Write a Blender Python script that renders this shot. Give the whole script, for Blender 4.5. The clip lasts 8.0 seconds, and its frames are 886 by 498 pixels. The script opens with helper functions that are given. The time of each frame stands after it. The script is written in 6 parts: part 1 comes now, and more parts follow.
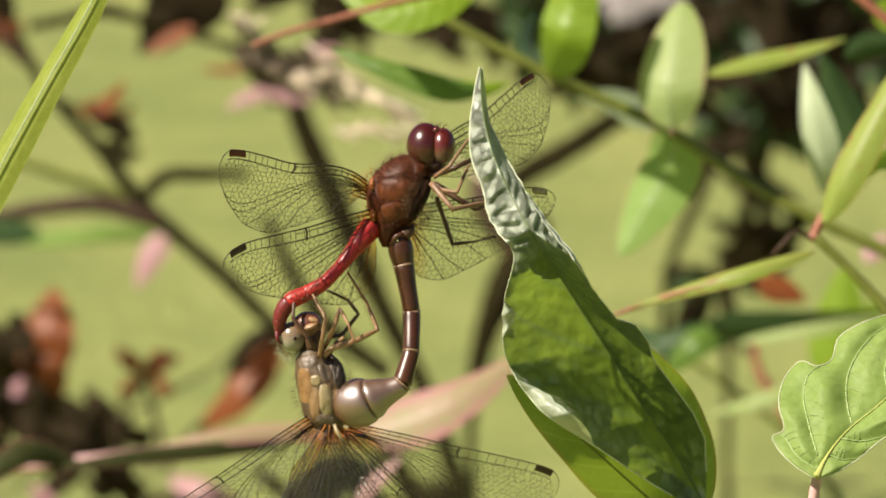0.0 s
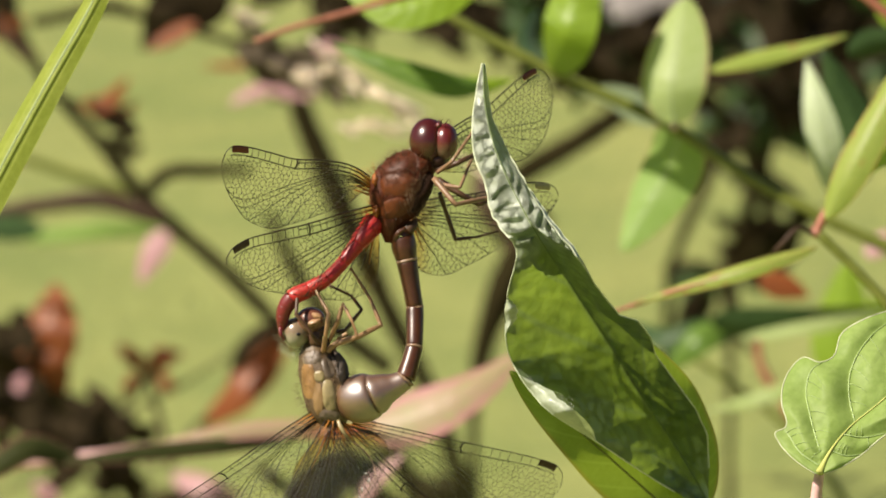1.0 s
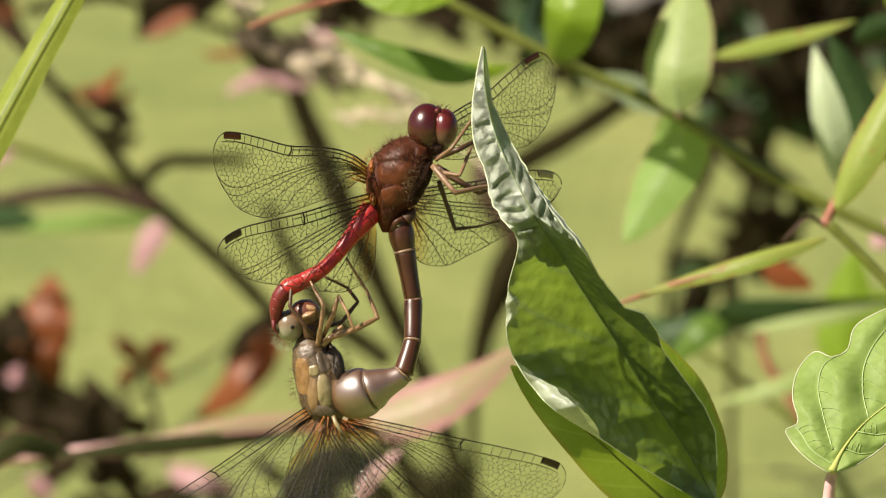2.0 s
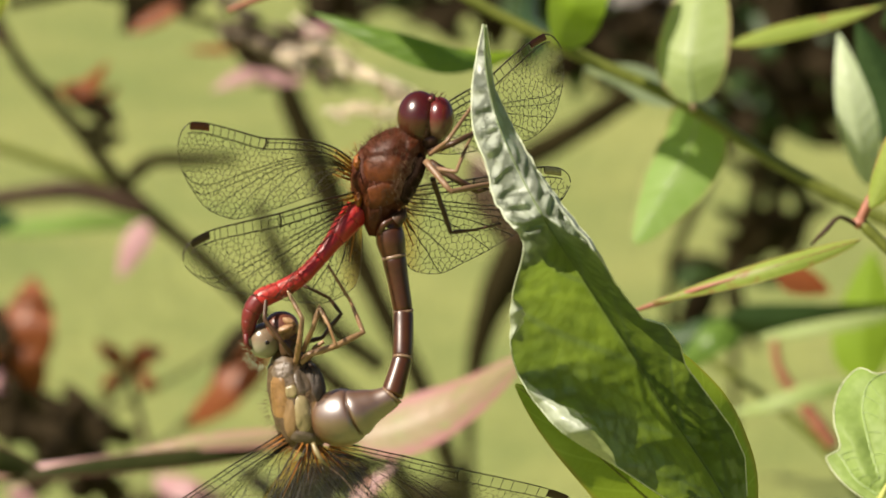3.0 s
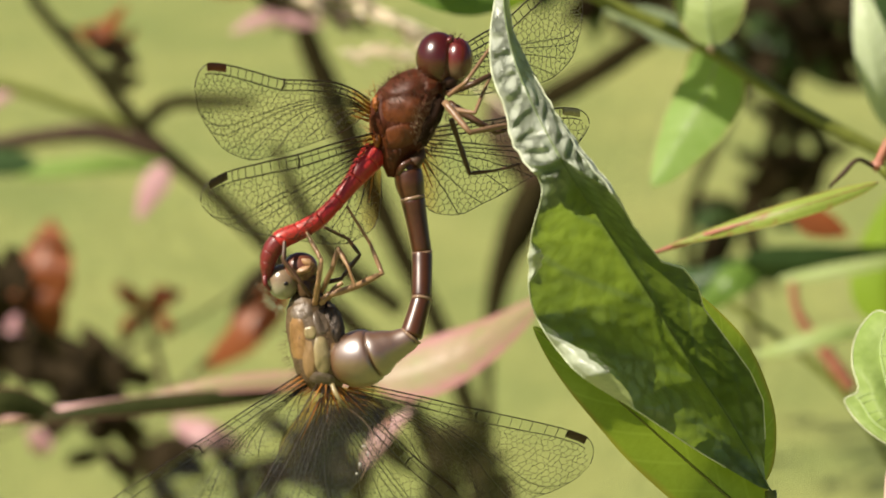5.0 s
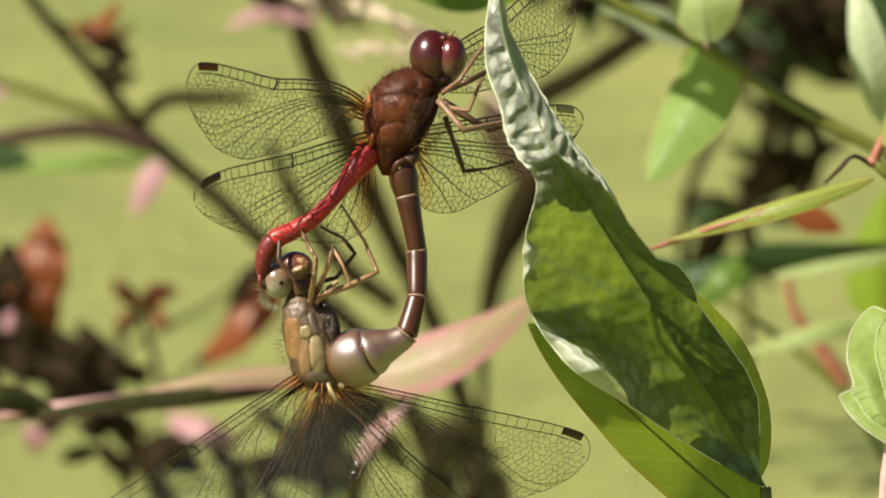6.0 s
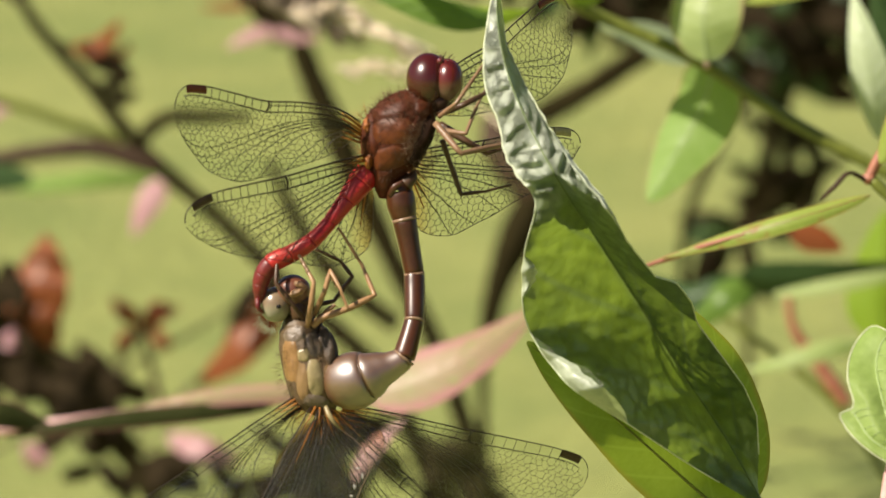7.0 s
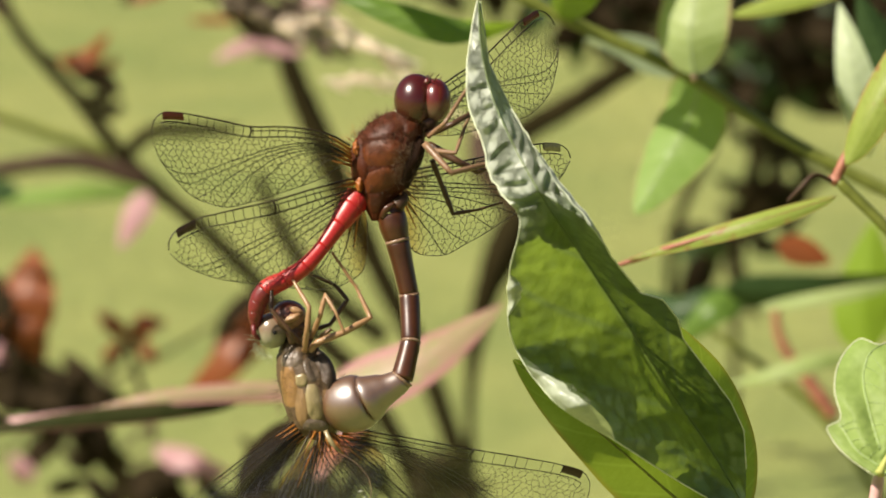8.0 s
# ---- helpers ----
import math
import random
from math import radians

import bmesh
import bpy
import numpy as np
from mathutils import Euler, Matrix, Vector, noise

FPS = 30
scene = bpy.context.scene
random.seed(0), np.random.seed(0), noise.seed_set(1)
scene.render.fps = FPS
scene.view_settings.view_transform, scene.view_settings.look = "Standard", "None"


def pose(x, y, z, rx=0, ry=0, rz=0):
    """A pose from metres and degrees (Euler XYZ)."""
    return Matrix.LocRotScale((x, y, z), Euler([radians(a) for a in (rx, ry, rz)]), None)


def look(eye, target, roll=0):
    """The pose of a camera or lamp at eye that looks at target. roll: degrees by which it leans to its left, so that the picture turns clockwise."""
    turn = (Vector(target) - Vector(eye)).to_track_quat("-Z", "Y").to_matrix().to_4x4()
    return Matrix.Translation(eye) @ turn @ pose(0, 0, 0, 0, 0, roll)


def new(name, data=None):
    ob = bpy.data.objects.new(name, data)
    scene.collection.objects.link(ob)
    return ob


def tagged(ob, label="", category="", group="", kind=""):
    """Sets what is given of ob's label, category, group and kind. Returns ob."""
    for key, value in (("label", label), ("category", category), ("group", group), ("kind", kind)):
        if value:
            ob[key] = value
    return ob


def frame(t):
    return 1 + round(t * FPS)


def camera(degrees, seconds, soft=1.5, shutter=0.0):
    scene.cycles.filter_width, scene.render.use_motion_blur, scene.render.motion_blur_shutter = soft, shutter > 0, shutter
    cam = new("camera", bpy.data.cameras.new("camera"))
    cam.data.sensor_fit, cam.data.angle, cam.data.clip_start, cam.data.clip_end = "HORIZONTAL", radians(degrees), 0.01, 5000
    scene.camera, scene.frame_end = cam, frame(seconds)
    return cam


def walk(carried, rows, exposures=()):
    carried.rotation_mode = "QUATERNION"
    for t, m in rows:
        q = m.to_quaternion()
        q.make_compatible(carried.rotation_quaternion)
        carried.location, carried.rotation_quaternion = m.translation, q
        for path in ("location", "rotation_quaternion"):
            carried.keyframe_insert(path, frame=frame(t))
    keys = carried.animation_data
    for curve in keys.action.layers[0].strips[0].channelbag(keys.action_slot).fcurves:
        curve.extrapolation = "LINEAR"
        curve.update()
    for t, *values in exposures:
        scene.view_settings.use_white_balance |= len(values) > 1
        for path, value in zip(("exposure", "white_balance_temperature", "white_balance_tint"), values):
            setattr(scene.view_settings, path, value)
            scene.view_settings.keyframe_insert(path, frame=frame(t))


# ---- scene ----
from mathutils.bvhtree import BVHTree

LENS = 5.61
cam = camera(LENS, 8.0, soft=0.7)

# The dragonflies hang about HOME; the camera looks at them a little downwards.
HOME = Vector((0, 0, 0.75))
TILT = radians(10)
RIGHT = Vector((1, 0, 0))
FWD = Vector((0, math.cos(TILT), -math.sin(TILT)))
UP = Vector((0, math.sin(TILT), math.cos(TILT)))
UNIT = 1 / 16000          # lengths below are in sixteenths of a millimetre
FAR_EYE, NEAR_EYE = 1.0, 0.857


def aim(distance, dx, dy):
    """Camera pose at that distance from HOME, aimed dx, dy units beside it."""
    k = distance * UNIT
    return look(HOME - distance * FWD, HOME - RIGHT * dx * k + UP * dy * k)


PATH = [(0.0, FAR_EYE, -4.6, 6.8), (0.5, FAR_EYE, -3.0, -1.6), (1.0, FAR_EYE, 0, 0), (1.5, FAR_EYE, -1.5, -11.5),
        (1.7, 0.997, -1.0, -17), (2.8, 0.858, -9, -16), (3.0, NEAR_EYE, -9.9, -13.3), (3.5, NEAR_EYE, -11.4, -11.0),
        (4.0, NEAR_EYE, 14.6, -21.4), (4.5, NEAR_EYE, 35, -70.6), (4.7, NEAR_EYE, 23, -92), (5.8, NEAR_EYE, 21.6, -136),
        (6.0, NEAR_EYE, 14.0, -121.6), (6.5, NEAR_EYE, 12.6, -101.8), (7.0, NEAR_EYE, 14.5, -88.3),
        (7.5, NEAR_EYE, 15.5, -88.2), (8.0, NEAR_EYE, -8.5, -65.5)]
walk(cam, [(t, aim(d, x, y)) for t, d, x, y in PATH], [(0.0, 0.66, 6800, 13), (8.0, 0.66, 6800, 13)])
cam.data.dof.use_dof = True
cam.data.dof.focus_distance = 0.922
cam.data.dof.aperture_fstop = 128

# ---- light ----
SUN_WAY = (RIGHT * -0.61 + UP * 0.66 - FWD * 0.43).normalized()
world = bpy.data.worlds.new("sky")
scene.world = world
world.use_nodes = True
wn = world.node_tree.nodes
sky = wn.new("ShaderNodeTexSky")
sky.sky_type = "NISHITA"
sky.sun_disc = False
sky.sun_elevation = math.asin(SUN_WAY.z)
sky.sun_rotation = math.atan2(SUN_WAY.x, SUN_WAY.y)
wn["Background"].inputs["Strength"].default_value = 0.040
world.node_tree.links.new(sky.outputs["Color"], wn["Background"].inputs["Color"])
sun = new("sun", bpy.data.lights.new("sun", "SUN"))
sun.data.energy = 5.3
sun.data.angle = radians(0.5)
sun.data.color = (1.0, 0.94, 0.82)
sun.matrix_world = look(HOME + SUN_WAY * 5, HOME)


# ---- materials ----
def srgb(r, g, b):
    return tuple((c / 255 / 12.92 if c <= 10 else ((c / 255 + 0.055) / 1.055) ** 2.4) for c in (r, g, b)) + (1,)


class Nodes:
    """A small builder of node trees."""

    def __init__(self, name):
        self.mat = bpy.data.materials.new(name)
        self.mat.use_nodes = True
        self.tree = self.mat.node_tree
        self.bsdf = self.tree.nodes["Principled BSDF"]
        self.out = self.tree.nodes["Material Output"]

    def add(self, kind, **inputs):
        node = self.tree.nodes.new(kind)
        for key, value in inputs.items():
            self.put(node, key.replace("_", " "), value)
        return node

    def put(self, node, key, value):
        if isinstance(key, str) and key.isdigit():
            key = int(key)
        socket = node.inputs[key]
        if isinstance(value, bpy.types.NodeSocket):
            self.tree.links.new(value, socket)
        else:
            socket.default_value = value

    def noise(self, scale, detail=4, rough=0.6, vector=None, stretch=None):
        node = self.add("ShaderNodeTexNoise", Scale=scale, Detail=detail, Roughness=rough)
        if vector is None:
            vector = self.add("ShaderNodeTexCoord").outputs["Object"]
        if stretch:
            mapping = self.add("ShaderNodeMapping", Vector=vector, Scale=stretch)
            vector = mapping.outputs["Vector"]
        self.put(node, "Vector", vector)
        return node.outputs["Fac"]

    def ramp(self, fac, *stops):
        node = self.add("ShaderNodeValToRGB", Fac=fac)
        ramp = node.color_ramp
        while len(ramp.elements) < len(stops):
            ramp.elements.new(0.5)
        for e, (p, c) in zip(ramp.elements, stops):
            e.position = p
            e.color = c if len(c) == 4 else (*c, 1)
        return node.outputs["Color"]

    def mix(self, fac, a, b, mode="MIX"):
        node = self.tree.nodes.new("ShaderNodeMix")
        node.data_type, node.blend_type = "RGBA", mode
        for i, v in ((0, fac), (6, a), (7, b)):
            self.put(node, i, v) if not isinstance(v, bpy.types.NodeSocket) else self.tree.links.new(v, node.inputs[i])
        return node.outputs[2]

    def math(self, op, a, b=0.0, clamp=False):
        node = self.tree.nodes.new("ShaderNodeMath")
        node.operation, node.use_clamp = op, clamp
        for i, v in ((0, a), (1, b)):
            if isinstance(v, bpy.types.NodeSocket):
                self.tree.links.new(v, node.inputs[i])
            else:
                node.inputs[i].default_value = v
        return node.outputs[0]

    def bump(self, height, distance, strength=0.6):
        node = self.add("ShaderNodeBump", Strength=strength, Distance=distance, Height=height)
        self.put(self.bsdf, "Normal", node.outputs["Normal"])
        return node.outputs["Normal"]

    def uv(self):
        sep = self.add("ShaderNodeSeparateXYZ", Vector=self.add("ShaderNodeTexCoord").outputs["UV"])
        return sep.outputs["X"], sep.outputs["Y"]


def tone(c, k):
    return tuple(min(1, v * k) for v in c[:3]) + (1,)


def leaf_material(name, main, second, edge=None, edge_at=0.86, through_colour=None, share=0.42, rough=0.42, veins=9.0,
                  vein_tone=1.35, bumpy=0.00012, blotch=None, gloss=0.45, mottle=0.0, coat=0.0, net=0.0, sun_sheen=None):
    """A leaf: mottled blade, paler side veins (along UV), coloured edge, light that passes through."""
    n = Nodes(name)
    u, v = n.uv()
    big, fine = n.noise(140, 3), n.noise(1400, 4)
    col = n.ramp(big, (0.3, main), (0.7, second))
    col = n.mix(0.35, col, n.ramp(fine, (0.3, tone(main, 0.7)), (0.75, tone(second, 1.25))))
    across = n.math("ABSOLUTE", v)
    # side veins run from the midrib forward to the edge
    slant = n.math("SUBTRACT", n.math("MULTIPLY", u, veins), n.math("MULTIPLY", across, 1.1))
    saw = n.math("ABSOLUTE", n.math("SUBTRACT", n.math("FRACT", slant), 0.5))
    vein = n.math("SUBTRACT", 1.0, n.math("MULTIPLY", saw, 11.0), True)
    rib = n.math("SUBTRACT", 1.0, n.math("MULTIPLY", across, 16.0), True)
    lines = n.math("MAXIMUM", vein, rib)
    col = n.mix(n.math("MULTIPLY", lines, 0.55), col, tone(second, vein_tone))
    if sun_sheen:
        # sunlit sheen painted pale, fading from the tip (UV x = 1) downwards
        pale = n.math("MULTIPLY", n.math("SUBTRACT", n.math("ADD", u, n.math("MULTIPLY", n.math("SUBTRACT", big, 0.5), 0.12)), 0.50), 9.0, True)
        # the half turned from the sun gets less of the painted sheen
        far_half = n.math("MULTIPLY", n.math("MULTIPLY", v, 5.0, True), n.math("MULTIPLY", n.math("SUBTRACT", u, 0.66), 7.0, True))
        pale = n.math("MULTIPLY", pale, n.math("SUBTRACT", 1.0, n.math("MULTIPLY", far_half, 0.8)))
        col = n.mix(pale, col, n.mix(fine, sun_sheen, tone(sun_sheen, 0.85)))
    if edge:
        rim = n.math("MULTIPLY", n.math("SUBTRACT", n.math("ADD", across, n.math("MULTIPLY", big, 0.25)), edge_at), 6.0, True)
        col = n.mix(rim, col, edge)
    if blotch:
        spots = n.math("MULTIPLY", n.math("SUBTRACT", n.noise(420, 2), 0.60), 9.0, True)
        col = n.mix(spots, col, blotch)
    n.put(n.bsdf, "Base Color", col)
    n.put(n.bsdf, "Roughness", rough)
    n.put(n.bsdf, "Specular IOR Level", gloss)
    quilt = n.math("ADD", n.math("MULTIPLY", saw, 1.2), n.math("MULTIPLY", fine, 0.35))
    if net:
        warp = n.add("ShaderNodeVectorMath")
        warp.operation = "MULTIPLY_ADD"
        n.put(warp, 0, n.add("ShaderNodeTexNoise", Scale=300.0).outputs["Color"])
        n.put(warp, 1, (0.002, 0.002, 0.002))
        n.put(warp, 2, n.add("ShaderNodeTexCoord").outputs["Object"])
        cells = n.add("ShaderNodeTexVoronoi", Scale=net, Vector=warp.outputs[0])
        cells.feature = "DISTANCE_TO_EDGE"
        groove = n.math("MULTIPLY", cells.outputs["Distance"], 9.0, True)
        quilt = n.math("ADD", quilt, n.math("MULTIPLY", n.math("POWER", groove, 0.5), 2.6))
        col = n.mix(n.math("MULTIPLY", n.math("SUBTRACT", 1.0, groove), 0.25), col, tone(main, 0.7))
        n.put(n.bsdf, "Base Color", col)
    normal = n.bump(quilt, bumpy, 0.8)
    passing = n.add("ShaderNodeBsdfTranslucent")
    glow = n.mix(0.5, col, through_colour or tone((main[0] * 1.6, main[1] * 1.7, main[2] * 0.5), 1.2))
    if mottle:
        thick = n.ramp(n.noise(330, 3, 0.55), (0.36, (0.5, 0.56, 0.4)), (0.62, (1, 1, 1)))
        glow = n.mix(mottle, glow, n.mix(1.0, glow, thick, "MULTIPLY"))
        glow = n.mix(n.math("MULTIPLY", lines, 0.5), glow, tone(main, 1.3))
    if sun_sheen:
        # the same painted sheen pales the light passing through
        glow = n.mix(n.math("MULTIPLY", pale, 0.75), glow, (0.26, 0.33, 0.20, 1))
    n.put(passing, "Color", glow)
    n.put(n.bsdf, "Coat Weight", coat)
    n.put(n.bsdf, "Coat Normal", normal)
    n.put(n.bsdf, "Coat Roughness", 0.55)
    n.put(n.bsdf, "Coat IOR", 2.0)
    mixer = n.add("ShaderNodeMixShader", Fac=share)
    n.tree.links.new(n.bsdf.outputs[0], mixer.inputs[1])
    n.tree.links.new(passing.outputs[0], mixer.inputs[2])
    n.tree.links.new(mixer.outputs[0], n.out.inputs["Surface"])
    return n.mat


def plain_material(name, main, second, rough=0.6, scale=500, bumpy=0.0001, third=None, coat=0.0, spec=0.4, stretch=None, glaze=0.34, shell=1.7, grain=0.4):
    """Bark, stalk, shell: two tones of grain over larger patches, with fine relief."""
    n = Nodes(name)
    big, fine = n.noise(scale * 0.25, 3, stretch=stretch), n.noise(scale * 2.2, 5, stretch=stretch)
    col = n.ramp(big, (0.32, main), (0.68, second))
    col = n.mix(grain, col, n.ramp(fine, (0.3, tone(main, 0.6)), (0.72, tone(second, 1.3))))
    if third:
        col = n.mix(n.math("MULTIPLY", n.math("SUBTRACT", n.noise(scale * 0.5, 2), 0.56), 8.0, True), col, third)
    n.put(n.bsdf, "Base Color", col)
    n.put(n.bsdf, "Roughness", rough)
    n.put(n.bsdf, "Specular IOR Level", spec)
    n.put(n.bsdf, "Coat Weight", coat)
    n.put(n.bsdf, "Coat Roughness", glaze)
    n.put(n.bsdf, "Coat IOR", shell)
    n.bump(fine, bumpy, 0.7)
    return n.mat


def eye_material(name, top, low, rough=0.16):
    """A glossy compound eye, dark above and paler below, finely mottled."""
    n = Nodes(name)
    z = n.add("ShaderNodeSeparateXYZ", Vector=n.add("ShaderNodeTexCoord").outputs["Generated"]).outputs["Z"]
    fac = n.math("ADD", z, n.math("MULTIPLY", n.math("SUBTRACT", n.noise(900, 2), 0.5), 0.25))
    n.put(n.bsdf, "Base Color", n.ramp(fac, (0.25, low), (0.6, top)))
    n.put(n.bsdf, "Roughness", rough)
    n.put(n.bsdf, "Coat Weight", 1.0)
    n.put(n.bsdf, "Specular IOR Level", 0.0)
    n.put(n.bsdf, "Coat Roughness", 0.26)
    n.put(n.bsdf, "Coat IOR", 1.65)
    return n.mat


def membrane_material(name, tint, gloss, amber):
    """Clear wing film with a faint sheen; amber towards the root (UV x = 0)."""
    n = Nodes(name)
    u, v = n.uv()
    clear = n.add("ShaderNodeBsdfTransparent")
    near = n.math("SUBTRACT", 1.0, n.math("MULTIPLY", n.math("ADD", u, n.math("MULTIPLY", n.noise(300, 2), 0.08)), 4.6), True)
    n.put(clear, "Color", n.mix(near, tint, amber))
    shine = n.add("ShaderNodeBsdfGlossy", Roughness=0.22, Color=(1, 1, 1, 1))
    ripple = n.add("ShaderNodeBump", Strength=0.5, Distance=0.0002, Height=n.noise(700, 2))
    n.put(shine, "Normal", ripple.outputs["Normal"])
    mixer = n.add("ShaderNodeMixShader", Fac=gloss)
    n.tree.links.new(clear.outputs[0], mixer.inputs[1])
    n.tree.links.new(shine.outputs[0], mixer.inputs[2])
    n.tree.links.new(mixer.outputs[0], n.out.inputs["Surface"])
    return n.mat


def ground_material():
    n = Nodes("lawn")
    big, mid, fine = n.noise(3.0, 3), n.noise(7, 4), n.noise(90, 5)
    col = n.ramp(big, (0.35, (0.172, 0.207, 0.044)), (0.65, (0.275, 0.292, 0.076)))
    col = n.mix(0.45, col, n.ramp(mid, (0.35, (0.12, 0.165, 0.03)), (0.65, (0.33, 0.32, 0.088))))
    col = n.mix(0.3, col, n.ramp(fine, (0.3, (0.08, 0.12, 0.02)), (0.7, (0.33, 0.365, 0.12))))
    n.put(n.bsdf, "Base Color", col)
    n.put(n.bsdf, "Roughness", 0.8)
    n.bump(fine, 0.02, 0.5)
    return n.mat


